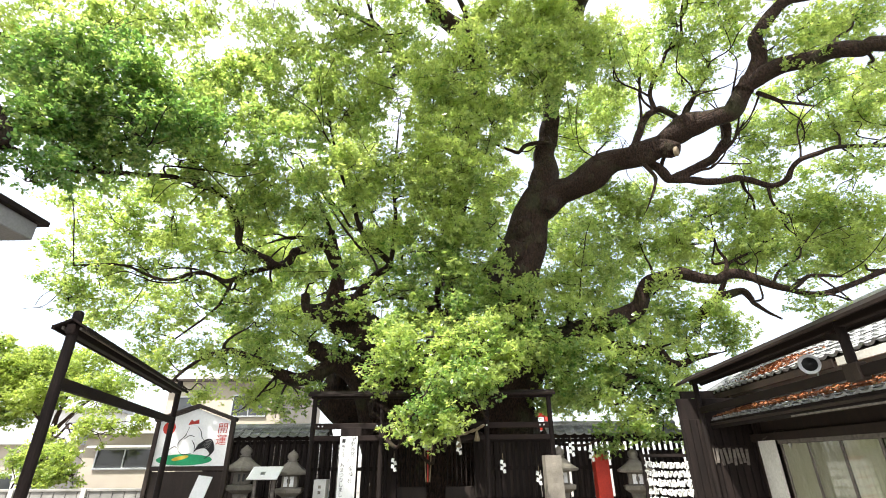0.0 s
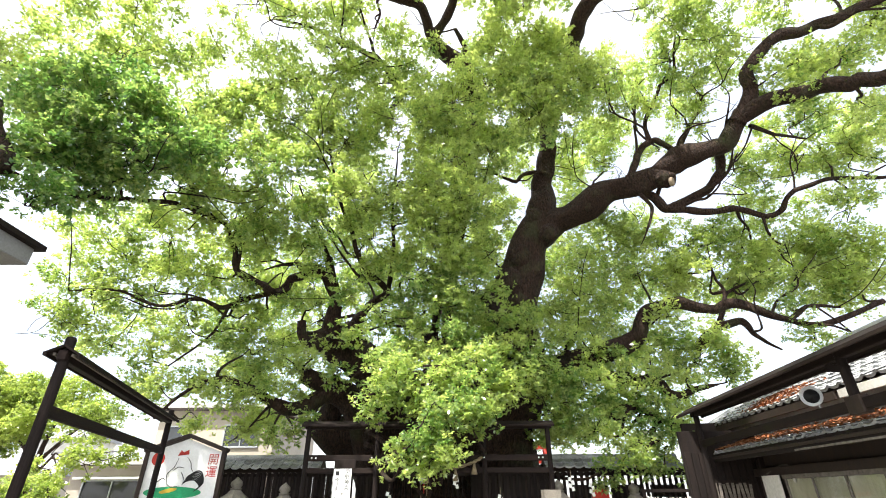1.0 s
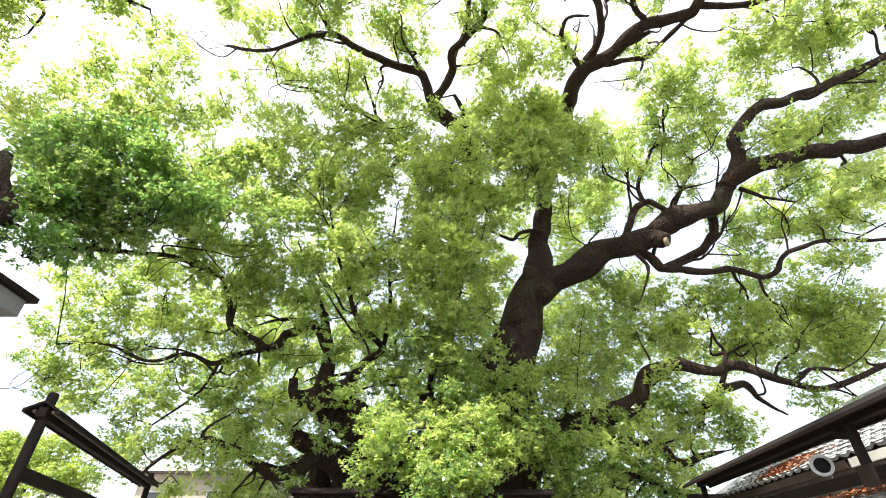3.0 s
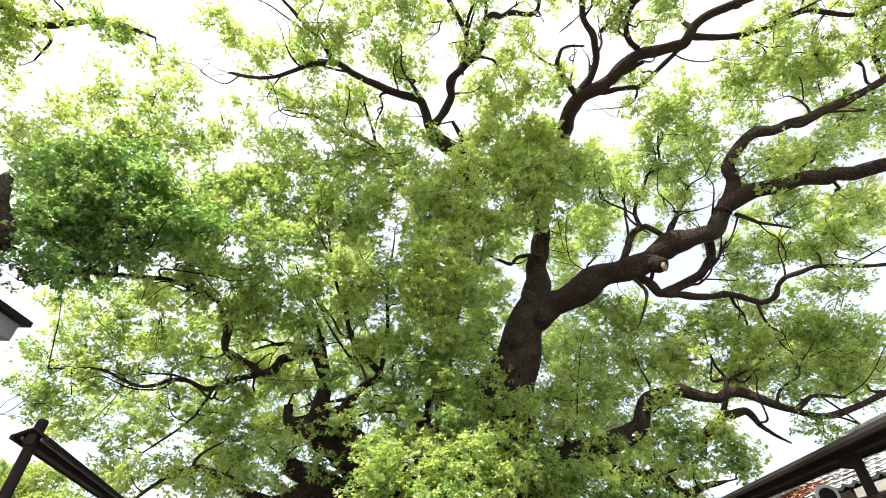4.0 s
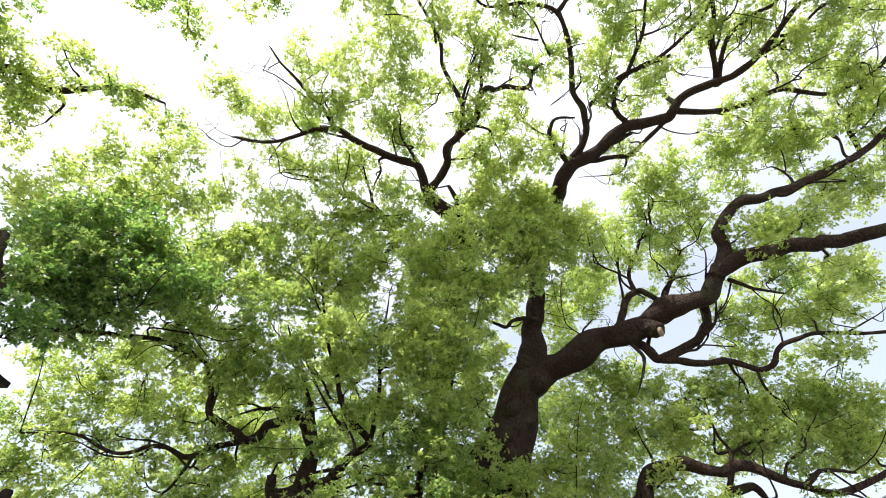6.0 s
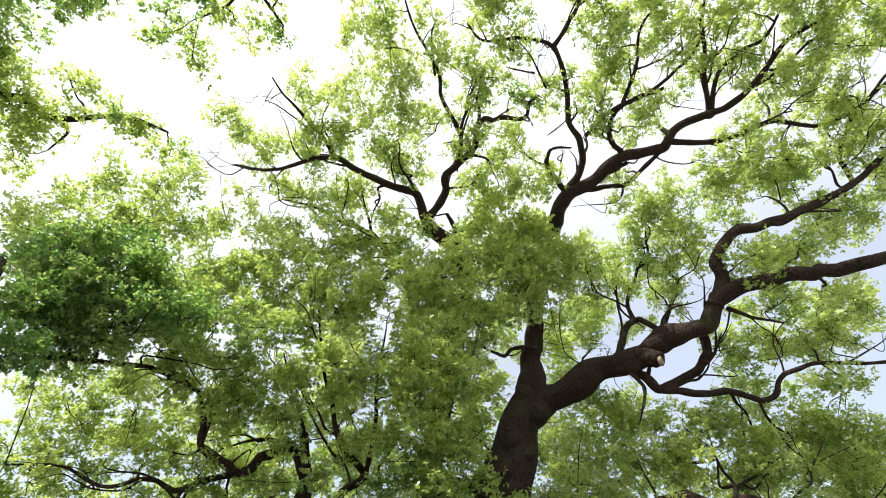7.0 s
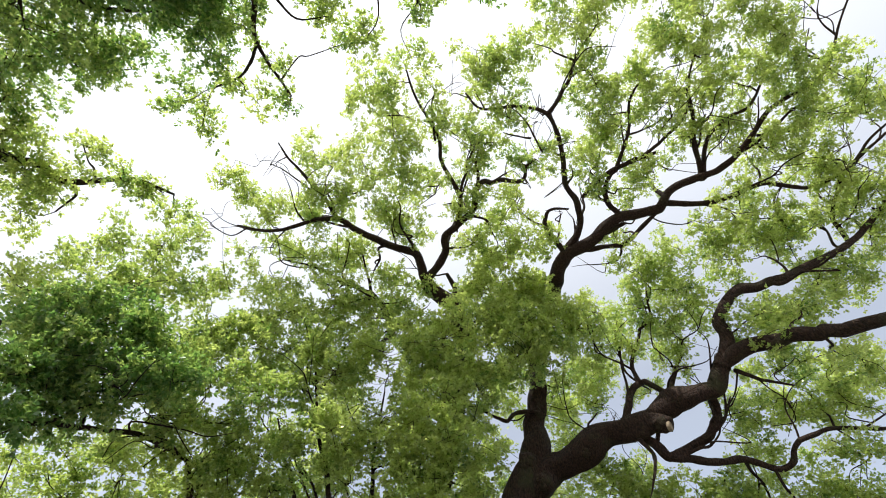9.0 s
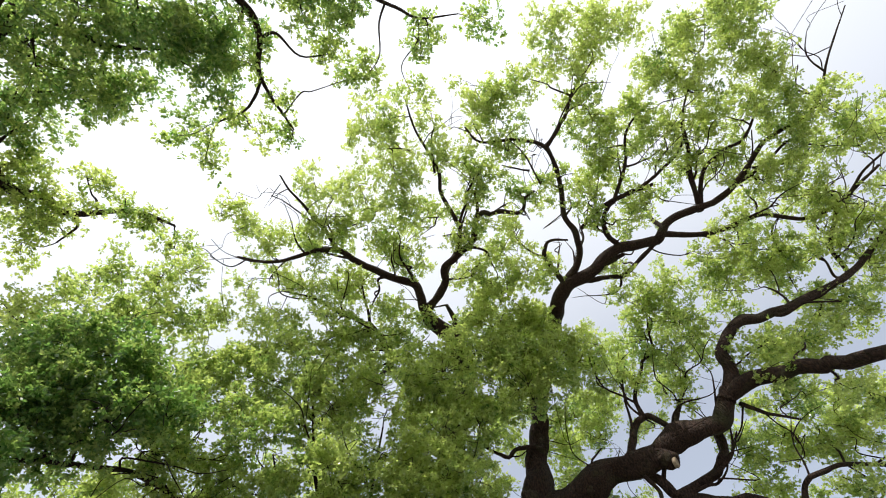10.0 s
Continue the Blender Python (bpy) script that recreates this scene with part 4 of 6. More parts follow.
great.foliage([(-5.6, 12.4, 6.8, 0.61), (-6.5, 12.2, 7.3, 0.63), (-7.2, 12.6, 6.4, 0.58), (-9.2, 13.0, 5.5, 0.62), (-7.3, 12.6, 4.2, 0.56), (-5.7, 12.4, 4.0, 0.52), (-4.9, 12.8, 5.4, 0.60), (-3.6, 13.0, 5.0, 0.43), (-4.6, 12.6, 4.0, 0.48), (-9.4, 11.5, 8.6, 0.62), (-10.1, 11.0, 8.3, 0.54), (-8.0, 11.0, 8.6, 0.68), (-6.7, 11.0, 8.3, 0.67), (-4.0, 12.0, 7.9, 0.63), (-5.0, 11.2, 8.9, 0.79), (-2.2, 11.8, 9.1, 0.78), (-5.7, 12.8, 5.8, 0.57), (-9.6, 12.0, 7.2, 0.58), (-10.6, 12.0, 6.2, 0.52), (-9.8, 12.4, 5.9, 0.51)], "crown", tone=0.75)
great.foliage([(5.8, 14.0, 10.1, 0.81), (6.3, 13.6, 8.0, 0.87), (7.8, 13.4, 7.9, 0.89), (9.5, 13.6, 9.4, 0.85), (9.9, 13.2, 7.8, 0.88), (11.9, 13.0, 8.8, 0.89), (13.0, 12.6, 8.4, 0.82), (6.7, 13.2, 6.3, 0.59), (7.7, 13.2, 5.8, 0.67), (4.4, 13.6, 5.2, 0.59), (5.4, 13.2, 4.2, 0.61), (6.8, 13.0, 4.6, 0.53)], "crown", tone=0.85, density=1.05)
great.foliage([(4.1, 12.8, 3.2, 0.57), (6.2, 13.0, 3.7, 0.48), (4.5, 12.4, 2.5, 0.47), (6.4, 12.6, 2.6, 0.44), (10.1, 13.4, 10.6, 0.68), (12.1, 12.6, 11.9, 0.76), (4.8, 13.8, 7.3, 0.73), (12.0, 12.6, 7.5, 0.81), (3.7, 13.8, 6.0, 0.66), (4.6, 13.0, 4.4, 0.63), (3.3, 14.0, 6.8, 0.58), (5.8, 13.0, 4.9, 0.58)], "crown", tone=0.85, density=1.05)
great.foliage([(4.6, 6.1, 17.7, 0.67), (5.8, 7.5, 17.1, 0.60), (3.6, 6.7, 17.5, 0.62), (2.7, 6.7, 17.5, 0.58), (8.7, 5.7, 17.8, 0.64), (-0.4, 4.3, 18.6, 0.58), (6.7, 9.1, 16.4, 0.54), (6.2, 12.6, 15.1, 0.78), (6.5, 14.0, 14.1, 0.75), (7.6, 13.0, 14.9, 0.67), (9.1, 12.5, 15.1, 0.63), (10.1, 12.0, 15.2, 0.69)], "crown", tone=0.72)
great.foliage([(12.6, 12.0, 13.4, 0.89), (14.1, 12.0, 13.2, 0.92), (14.8, 11.6, 12.9, 0.87), (11.6, 12.6, 11.9, 0.75), (13.1, 12.4, 11.6, 0.78), (11.1, 12.4, 12.9, 0.62), (-2.4, 12.0, 13.5, 0.85), (-0.5, 12.0, 14.1, 0.96), (-3.9, 11.6, 12.1, 0.89), (0.4, 12.6, 12.7, 0.93), (2.9, 12.4, 14.7, 1.01), (2.0, 13.0, 13.1, 0.87)], "crown", tone=0.72)

# a dense bough low over the yard, its leaf colour darkened for its shade, and the thick leaves that hide the stems
great.foliage([(-7.4, 7.4, 9.7, 0.95), (-7.8, 7.2, 8.9, 0.9), (-6.3, 7.6, 9.1, 0.9), (-5.4, 7.8, 8.2, 0.8), (-8.3, 7.6, 10.2, 0.7), (-6.0, 7.4, 7.6, 0.8), (-7.3, 7.0, 7.5, 0.75)], "crown", tone=0.22, density=1.2)
# pale leaf tone makes up for sunlight kept off by the crown above
great.foliage([(0.6, 11.2, 13.7, 0.9), (-0.2, 11.2, 12.1, 0.9), (1.1, 11.2, 11.9, 0.85), (0.2, 11.2, 10.5, 0.9), (1.3, 11.3, 10.1, 0.75), (-0.4, 11.2, 9.4, 0.8), (0.5, 11.2, 9.1, 0.8), (0.3, 11.6, 8.0, 0.7)], "crown", tone=0.95, density=1.0)
great.foliage([(3.4, 11.4, 14.4, 0.95), (4.0, 11.4, 12.9, 0.8), (2.7, 11.4, 12.9, 0.8), (3.3, 11.4, 12.3, 0.6), (4.8, 11.4, 14.4, 0.8), (2.4, 11.4, 14.3, 0.85), (4.0, 11.4, 15.4, 0.8)], "crown", tone=0.9, density=1.0)
# the shaded back of the crown beyond the trunk
rng = np.random.default_rng(77)
great.foliage([(-7.3 + 1.55 * i + rng.normal(0, 0.4), 17.6 + rng.normal(0, 0.5), 4.4 + 1.35 * j + rng.normal(0, 0.35), rng.uniform(0.75, 1.1)) for i in range(11) for j in range(6)], "crown", tone=0.6, density=0.95)

neighbour = Tree("camphor_tree", (-13.0, 1.0, 0), "neighbouring camphor tree leaning over the yard", 23)
neighbour.limb([(-13, 1, -0.3), (-12.9, 1, 2.5), (-12.4, 1.2, 6), (-11.2, 1.6, 9.5), (-9.6, 2.0, 12)], 0.7, 0.35, "trunk", "thick rough trunk", 20)
neighbour.limb([(-11.4, 1.5, 9.2), (-9.8, 2.6, 11.2), (-10.74, 4.83, 12.40), (-10.25, 5.27, 12.60), (-9.57, 5.79, 12.80), (-8.21, 5.92, 13.20), (-7.43, 6.48, 13.50)], 0.2, 0.03)
neighbour.limb([(-9.57, 5.79, 12.80), (-9.47, 6.10, 12.60), (-10.00, 6.52, 12.40)], 0.05, 0.02)
neighbour.limb([(-9.9, 1.9, 11.6), (-9.78, 1.47, 13.00), (-9.26, 1.01, 13.20), (-8.77, 1.29, 13.40), (-8.03, 1.75, 13.60), (-6.81, 1.85, 14.00)], 0.2, 0.03)
neighbour.limb([(-9.9, 1.9, 11.6), (-8.54, 0.19, 13.00), (-6.62, 0.21, 13.50), (-5.04, 0.48, 14.00), (-4.58, 1.44, 14.30), (-4.69, 2.52, 14.40), (-4.06, 3.89, 14.60)], 0.18, 0.025)
neighbour.limb([(-4.69, 2.52, 14.40), (-5.13, 3.27, 14.40), (-5.87, 3.62, 14.20)], 0.05, 0.02)
neighbour.limb([(-8.77, 1.29, 13.40), (-9.83, 1.91, 13.30), (-9.00, 2.27, 13.40), (-8.81, 3.07, 13.50)], 0.05, 0.015)
neighbour.limb([(-5.04, 0.48, 14.00), (-3.03, 0.17, 14.40), (-1.33, 0.70, 14.60), (-0.65, 0.96, 14.80), (0.35, 0.84, 15.00)], 0.07, 0.015)
neighbour.limb([(-11.0, 1.7, 9.8), (-7.52, 6.00, 6.74), (-7.75, 6.20, 7.43), (-7.96, 6.20, 7.98)], 0.22, 0.1)
neighbour.foliage([(-9.2, 1.8, 13.0, 1.53), (-8.2, 1.4, 13.4, 1.50), (-6.9, 1.1, 13.6, 1.34), (-6.1, 1.3, 14.0, 1.23), (-5.3, 1.3, 14.2, 1.21), (-5.2, 2.1, 14.3, 0.78), (-8.2, 2.3, 13.6, 1.30), (-9.3, 2.8, 13.4, 0.98), (-10.2, 3.6, 13.2, 0.89), (-7.9, 3.1, 13.6, 0.71), (-6.2, 2.2, 14.0, 1.12), (-3.4, 0.9, 14.4, 0.85), (-2.3, 0.9, 14.6, 0.74), (-4.1, 0.4, 14.3, 0.85), (-2.8, 0.3, 14.6, 0.85), (-10.2, 3.0, 13.0, 0.88)], "crown", tone=0.32, density=0.85)
neighbour.foliage([(-5.6, 3.2, 14.2, 0.58), (-6.7, 3.9, 14.0, 0.70), (-6.3, 4.5, 14.0, 0.56), (-5.1, 3.9, 14.5, 0.59), (-3.0, 1.8, 14.4, 0.45), (-2.7, 2.6, 14.6, 0.55), (-2.0, 2.3, 14.6, 0.37), (-0.4, 1.3, 14.8, 0.54), (0.9, 0.9, 15.0, 0.52), (-0.6, 1.7, 14.8, 0.40), (-4.5, 3.0, 14.5, 0.48), (-0.8, 2.6, 15.0, 0.53), (-4.1, 4.0, 14.6, 0.49)], "crown", tone=0.55, density=0.75)
neighbour.foliage([(-10.3, 4.3, 12.6, 0.75), (-10.3, 5.5, 12.4, 0.76), (-10.4, 6.4, 12.2, 0.72), (-8.9, 5.1, 12.8, 0.72), (-8.3, 5.6, 13.0, 0.60), (-7.7, 6.2, 13.3, 0.54), (-7.5, 6.9, 13.4, 0.55), (-9.9, 6.1, 12.5, 0.60), (-10.4, 4.9, 12.3, 0.70)], "crown", tone=0.7, density=0.9)


# ---- festival lantern frames of dark wood ----
def lantern_frame(a, b, posts, top, low, label, overhang=0.45, ends=0.3, short=None, poke=-0.12):
    """Posts in a row from a to b, a crossbeam, a ridge beam and a small boarded roof."""
    a, b = Vector((*a, 0)), Vector((*b, 0))
    length = (b - a).length
    turn = math.degrees(math.atan2(b.y - a.y, b.x - a.x))
    thing = tagged(empty("lantern_frame", a, turn), label, "frame", "lantern frames")
    for u in posts:
        foot = 2.62 if u == short else -0.1
        part("post", lathe([(0.066, foot), (0.064, foot + 1.2 if foot < 1 else foot + 0.1), (0.062, top + poke), (0.05, top + poke + 0.03)], 14), DARK_WOOD, thing, m=pose(u * length, 0, 0))
    part("crossbeam", box((length + 0.1, 0.075, 0.14), (length / 2, 0, low), 0.008), BEAM_WOOD, thing)
    part("ridge_beam", box((length + 0.2, 0.1, 0.12), (length / 2, 0, top - 0.17), 0.008), BEAM_WOOD, thing)
    for s in (-1, 1):
        part("roof_board", box((length + 2 * ends, overhang, 0.028), (length / 2, s * overhang * 0.45, top - 0.10), 0.004, (s * -30, 0, 0)), DARK_WOOD, thing)
        part("edge_batten", box((length + 2 * ends, 0.035, 0.05), (length / 2, s * overhang * 0.91, top - 0.11 - overhang * 0.27), 0.004), GREY_WOOD if s > 0 and overhang > 0.35 else BEAM_WOOD, thing)
        part("rafter_batten", box((length + ends, 0.03, 0.035), (length / 2, s * overhang * 0.5, top - 0.155), 0.003), GREY_WOOD, thing, "pale batten under the boards")
    return thing


lantern_frame((-4.76, 5.9), (-6.42, 11.7), (0, 1), 3.43, 2.61, "tall dark wooden lantern frame with a small boarded roof", 0.2, 0.12, poke=0.05)
right_frame = lantern_frame((4.83, 0.6), (6.05, 11.75), (0.1, 0.515, 0.99), 3.55, 2.72, "long dark wooden lantern frame beside the hall", 0.32, 0.3, 0.515)
for u in (5.77,):
    part("bracket", box((0.32, 0.12, 0.1), (u + 0.12, 0, 3.22), 0.01, (0, -14, 0)), BEAM_WOOD, right_frame)
    part("joint_block", box((0.3, 0.13, 0.23), (u, 0, 2.72), 0.01), BROWN_WOOD, right_frame)
middle_frame = lantern_frame((-3.32, 12.6), (2.68, 12.6), (0, 0.29, 0.73, 1), 3.4, 2.50, "dark wooden lantern frame before the shrine fence", 0.2, 0.15)
for x in (0.15, 0.25, 1.62, 1.72, 4.28, 4.38, 5.72, 5.82):
    part("bolt_cap", lathe([(0.022, 0), (0.022, 0.012), (0.012, 0.02)], 10, (x, -0.046, 2.50), (90, 0, 0)), WHITE, middle_frame, "small white cap")
part("lower_rail", box((6.0, 0.07, 0.12), (3.0, 0.0, 2.22), 0.006), BEAM_WOOD, middle_frame)


# ---- the fence round the tree ----
fence = tagged(empty("shrine_fence", (0, 14.0, 0)), "dark slatted wooden shrine fence with tiled coping", "fence")
part("plinth", box((13.4, 0.4, 0.5), (0.1, 0, 0.2), 0.03), STONE, fence, "low granite plinth")
rnd = random.Random(5)
slat_mesh = None
for i in range(84):
    x = -6.5 + i * 0.158
    if -1.5 < x < 1.0:
        continue
    if slat_mesh is None:
        ob = part("slat", box((0.085, 0.03, 1.9), (0, 0, 0.95), 0.004), DARK_WOOD, fence)
        slat_mesh = ob.data
    else:
        ob = new("slat", slat_mesh)
        ob.parent = fence
    ob.matrix_basis = pose(x + rnd.uniform(-0.012, 0.012), -0.03, 0.42 + rnd.uniform(-0.01, 0.01), 0, 0, rnd.uniform(-3, 3))
for x0, x1 in ((-6.55, -1.5), (1.0, 6.75)):
    for z in (0.75, 1.5, 2.18):
        part("rail", box((x1 - x0, 0.05, 0.09), ((x0 + x1) / 2, 0.02, z), 0.005), BEAM_WOOD, fence)
for x in (-6.5, -4.9, -3.3, -1.5, 1.0, 2.75, 4.7, 6.7):
    part("fence_post", box((0.14, 0.14, 2.42), (x, 0.06, 1.21), 0.01), DARK_WOOD, fence)
# boards behind the slats on the left stretch; those right of the gate are added
for i in [*range(22), *range(24, 27), *range(42, 53)]:
    part("back_board", box((0.17, 0.02, 1.75), (-6.4 + 0.178 * i, 0.075, 1.28), 0.003), BROWN_WOOD, fence)
# more added boards, to block the bright background behind the right slats
for i in range(53, 75):
    if i % 6 != 1:
        part("back_board", box((0.172, 0.02, 1.6), (-6.4 + 0.178 * i, 0.075, 1.12), 0.003), BROWN_WOOD, fence)
for x0, x1 in ((-6.55, -3.2), (2.75, 6.75)):
    part("wall_plate", box((x1 - x0, 0.12, 0.16), ((x0 + x1) / 2, 0.0, 2.31), 0.006), BEAM_WOOD, fence)


def tile_mesh(width, length):
    """One curved roof tile: its hollow, its roll and its thick lower lip; x across, y up the slope."""
    b = bmesh.new()
    prof = [(0.0, 0.0), (0.28, -0.018), (0.55, -0.016), (0.78, 0.012), (0.9, 0.03), (1.0, 0.012)]
    rows = []
    for y, lift in ((0, 0.028), (0, 0.0), (length, -0.012)):
        order = [b.verts.new(((u - 0.5) * width, y, h + lift - (0.02 if (y == 0 and lift == 0.0) else 0))) for u, h in prof]
        rows.append(order)
    low, up, far = rows[1], rows[0], rows[2]
    for k in range(len(prof) - 1):
        b.faces.new((low[k], low[k + 1], up[k + 1], up[k]))
        b.faces.new((up[k], up[k + 1], far[k + 1], far[k]))
    data = bpy.data.meshes.new("roof_tile")
    b.to_mesh(data)
    b.free()
    data.materials.append(TILE)
    return data


COPING_TILE = tile_mesh(0.26, 0.24)
for x0, count in ((-6.45, 13), (2.9, 14)):
    part("coping_core", prism([(-0.28, 0), (0, 0.2), (0.28, 0)], 0.262 * count + 0.02, (x0 + 0.131 * count - 0.13, 0, 2.36), (0, 0, 90)), BROWN_WOOD, fence)
    ridge = part("coping_ridge", lathe([(0.075, -0.131 * count), (0.075, 0.131 * count)], 12, (x0 + 0.131 * count - 0.13, 0, 2.60), (0, 90, 0)), TILE, fence)
    for i in range(count):
        for row in range(2):
            tile = new("coping_tile", COPING_TILE)
            tile.parent = fence
            tile.matrix_basis = pose(x0 + 0.262 * i, -0.37 + 0.17 * row, 2.335 + 0.115 * row, 33, rnd.uniform(-1.5, 1.5), rnd.uniform(-1, 1))

# the entrance through the fence
gate = tagged(empty("shrine_gate", (-0.25, 14.1, 0)), "dark wooden shrine gate with half open lattice doors", "gate")
for s in (-1, 1):
    part("gate_post", box((0.2, 0.2, 2.75), (s * 1.15, 0, 1.37), 0.012), DARK_WOOD, gate)
    door = part("gate_door", box((0.92, 0.04, 0.7), (s * 0.72, 0.12 + 0.1, 0.7), 0.006), BROWN_WOOD, gate)
    for k in range(7):
        part("lattice_bar", box((0.035, 0.03, 1.15), (s * (0.32 + 0.13 * k), 0.22, 1.6), 0.003), DARK_WOOD, door)
    part("door_rail", box((0.92, 0.045, 0.07), (s * 0.72, 0.22, 2.18), 0.004), BROWN_WOOD, door)
part("lintel", box((2.9, 0.18, 0.2), (0, 0, 2.62), 0.012), BEAM_WOOD, gate)
part("threshold", box((2.2, 0.3, 0.12), (0, 0, 0.06), 0.01), GREY_WOOD, gate)
offering = tagged(empty("offering_box", (-0.2, 13.0, 0)), "weathered wooden offering box before the gate", "box")
part("chest", box((1.1, 0.5, 0.72), (0, 0, 0.36), 0.012), BROWN_WOOD, offering)
for k in range(9):
    part("grate_bar", box((1.02, 0.022, 0.03), (0, -0.2 + 0.05 * k, 0.735), 0.004), GREY_WOOD, offering)
part("top_board", box((1.2, 0.1, 0.03), (0, -0.22, 0.77), 0.005), GREY_WOOD, offering)

rope = tagged(empty("straw_rope", (0, 12.45, 0)), "twisted straw rope with hanging tassels and paper streamers", "rope")
rope_line = [(-1.35, 0, 2.42), (-0.9, 0, 2.3), (-0.3, 0, 2.22), (0.3, 0, 2.26), (0.75, 0, 2.38), (1.0, 0, 2.5)]
for turn in (0, 1):
    base = glide(rope_line, 14)
    u = np.arange(len(base)) * 0.55 + turn * math.pi
    spun = base + 0.02 * np.stack([0 * u, np.cos(u), np.sin(u)], 1)
    v, f = tube_arrays(spun, np.full(len(spun), 0.022), 7)
    mesh_from("strand", v, f, ROPE, rope)
for x, z in ((0.35, 2.24), (-0.35, 2.2), (0.8, 2.38)):
    part("tassel", lathe([(0.01, 0.02), (0.025, -0.02), (0.04, -0.1), (0.075, -0.24), (0.065, -0.26)], 12, (x, 0, z)), ROPE, rope, smooth=True)


def streamer(at, size, label="white zigzag paper streamer"):
    """A folded zigzag of four paper leaves on a short cord."""
    thing = tagged(empty("paper_streamer", at), label, "streamer", "paper streamers")
    for k in range(4):
        part("paper_leaf", box((size * 0.5, 0.004, size * 0.62), ((k % 2 - 0.5) * size * 0.42, 0.006 * k, -size * (0.25 + 0.5 * k)), 0, (0, 14 - 28 * (k % 2), 0)), PAPER, thing)
    part("cord", box((0.008, 0.008, 0.16), (0, 0, 0.08)), ROPE, thing)


for at in ((1.41, 12.50, 1.69), (2.26, 12.50, 1.43), (3.12, 12.50, 2.05), (3.65, 12.70, 1.93), (-1.24, 12.50, 1.75), (0.35, 12.40, 2.11)):
    streamer(at, 0.14)
bell = tagged(empty("bell_rope", (-0.44, 13.30, 2.04)), "faded red and white bell pull hanging in the gate", "rope")
for k, mat in enumerate((ROPE, RED, ROPE)):
    part("ribbon", box((0.03, 0.012, 0.85), (0.07 * k - 0.07, 0.01 * k, -0.42), 0.003, (0, 3 * k - 3, 0)), mat, bell)
part("bell", lathe([(0.02, 0.12), (0.1, 0.08), (0.13, 0.0), (0.1, -0.08), (0.03, -0.1)], 14), METAL, bell, smooth=True)


# ---- stone lanterns and markers ----
def stone_lantern(at, height, sides, label, paper, turn=0):
    k = height / 2.05
    thing = tagged(empty("stone_lantern", at, turn), label, "lantern", "stone lanterns before the fence")
    st = math.pi / sides
    part("base", lathe([(0.40 * k, 0), (0.40 * k, 0.16 * k), (0.30 * k, 0.24 * k)], sides, start=st), STONE, thing)
    part("shaft", lathe([(0.19 * k, 0.22 * k), (0.155 * k, 0.6 * k), (0.155 * k, 0.8 * k), (0.185 * k, 1.0 * k)], 16), STONE, thing, smooth=True)
    part("platform", lathe([(0.2 * k, 0.98 * k), (0.36 * k, 1.07 * k), (0.38 * k, 1.16 * k), (0.3 * k, 1.18 * k)], sides, start=st), STONE, thing)
    fire = part("firebox", lathe([(0.2 * k, 1.17 * k), (0.225 * k, 1.2 * k), (0.225 * k, 1.44 * k), (0.2 * k, 1.48 * k)], sides, start=st), STONE, thing)
    if paper:
        part("paper_panel", box((0.25 * k, 0.012, 0.23 * k), (0, -0.225 * k * math.cos(st) - 0.01, 1.325 * k), 0.002), PAPER, fire, "white paper in the window")
        for j in range(2):
            part("written_bar", box((0.016, 0.004, 0.1 * k), (0.03 - 0.06 * j, -0.225 * k * math.cos(st) - 0.018, 1.33 * k)), BLACK, fire)
    else:
        # no hollow is cut; a black block gives the firebox its inner shade
        part("opening", box((0.15 * k, 0.02, 0.16 * k), (0, -0.225 * k * math.cos(st) - 0.004, 1.33 * k), 0.004), BLACK, fire, "black block painted as the shaded opening")
    part("roof", lathe([(0.30 * k, 1.46 * k), (0.47 * k, 1.49 * k), (0.485 * k, 1.54 * k), (0.37 * k, 1.60 * k), (0.22 * k, 1.70 * k), (0.12 * k, 1.79 * k)], sides, start=st), STONE, thing)
    part("finial", lathe([(0.09 * k, 1.78 * k), (0.15 * k, 1.81 * k), (0.1 * k, 1.84 * k), (0.145 * k, 1.9 * k), (0.13 * k, 1.97 * k), (0.05 * k, 2.03 * k), (0.012 * k, 2.07 * k)], 14), STONE, thing, smooth=True)
    return thing


stone_lantern((-5.02, 12.9, 0), 2.08, 6, "weathered grey stone lantern with a tall finial", False, 12)
stone_lantern((-3.78, 12.75, 0), 1.95, 6, "squat grey stone lantern with paper in its window", True, 4)
stone_lantern((2.88, 12.9, 0), 2.0, 6, "sunlit grey stone lantern with a paper panel", True, -6)
stone_lantern((4.75, 12.95, 0), 1.93, 6, "dark grey stone lantern beside the paper rack", True, -10)


def stone_marker(at, size, label, mat, turn=0, bars=4):
    thing = tagged(empty("stone_marker", at, turn), label, "stone pillar")
    w, d, h = size
    part("pillar", prism([(-w / 2, 0), (w / 2, 0), (w / 2 * 0.97, h), (-w / 2 * 0.97, h)], d), mat, thing)
    part("footing", box((w * 1.5, d * 1.5, 0.16), (0, 0, 0.06), 0.02), STONE, thing)
    for k in range(bars):
        part("carved_bar", box((w * 0.22, 0.008, h * 0.05), (0, -d / 2 - 0.002, h * (0.88 - 0.09 * k)), 0.001), STONE, thing, "worn carved sign")
    return thing


stone_marker((2.56, 12.3, 0), (0.40, 0.3, 1.79), "tall pale granite marker with worn carving", STONE, 4, 6)
stone_marker((-2.98, 12.6, 0), (0.30, 0.28, 1.30), "short granite post beside the lantern", PALE_STONE, -3, 2)

notice = tagged(empty("notice_stand", (-4.2, 12.1, 0), -4), "sloping white notice board on a wooden stand", "notice board")
part("panel", box((0.72, 0.03, 0.42), (0, 0, 1.46), 0.004, (-52, 0, 0)), WHITE, notice)
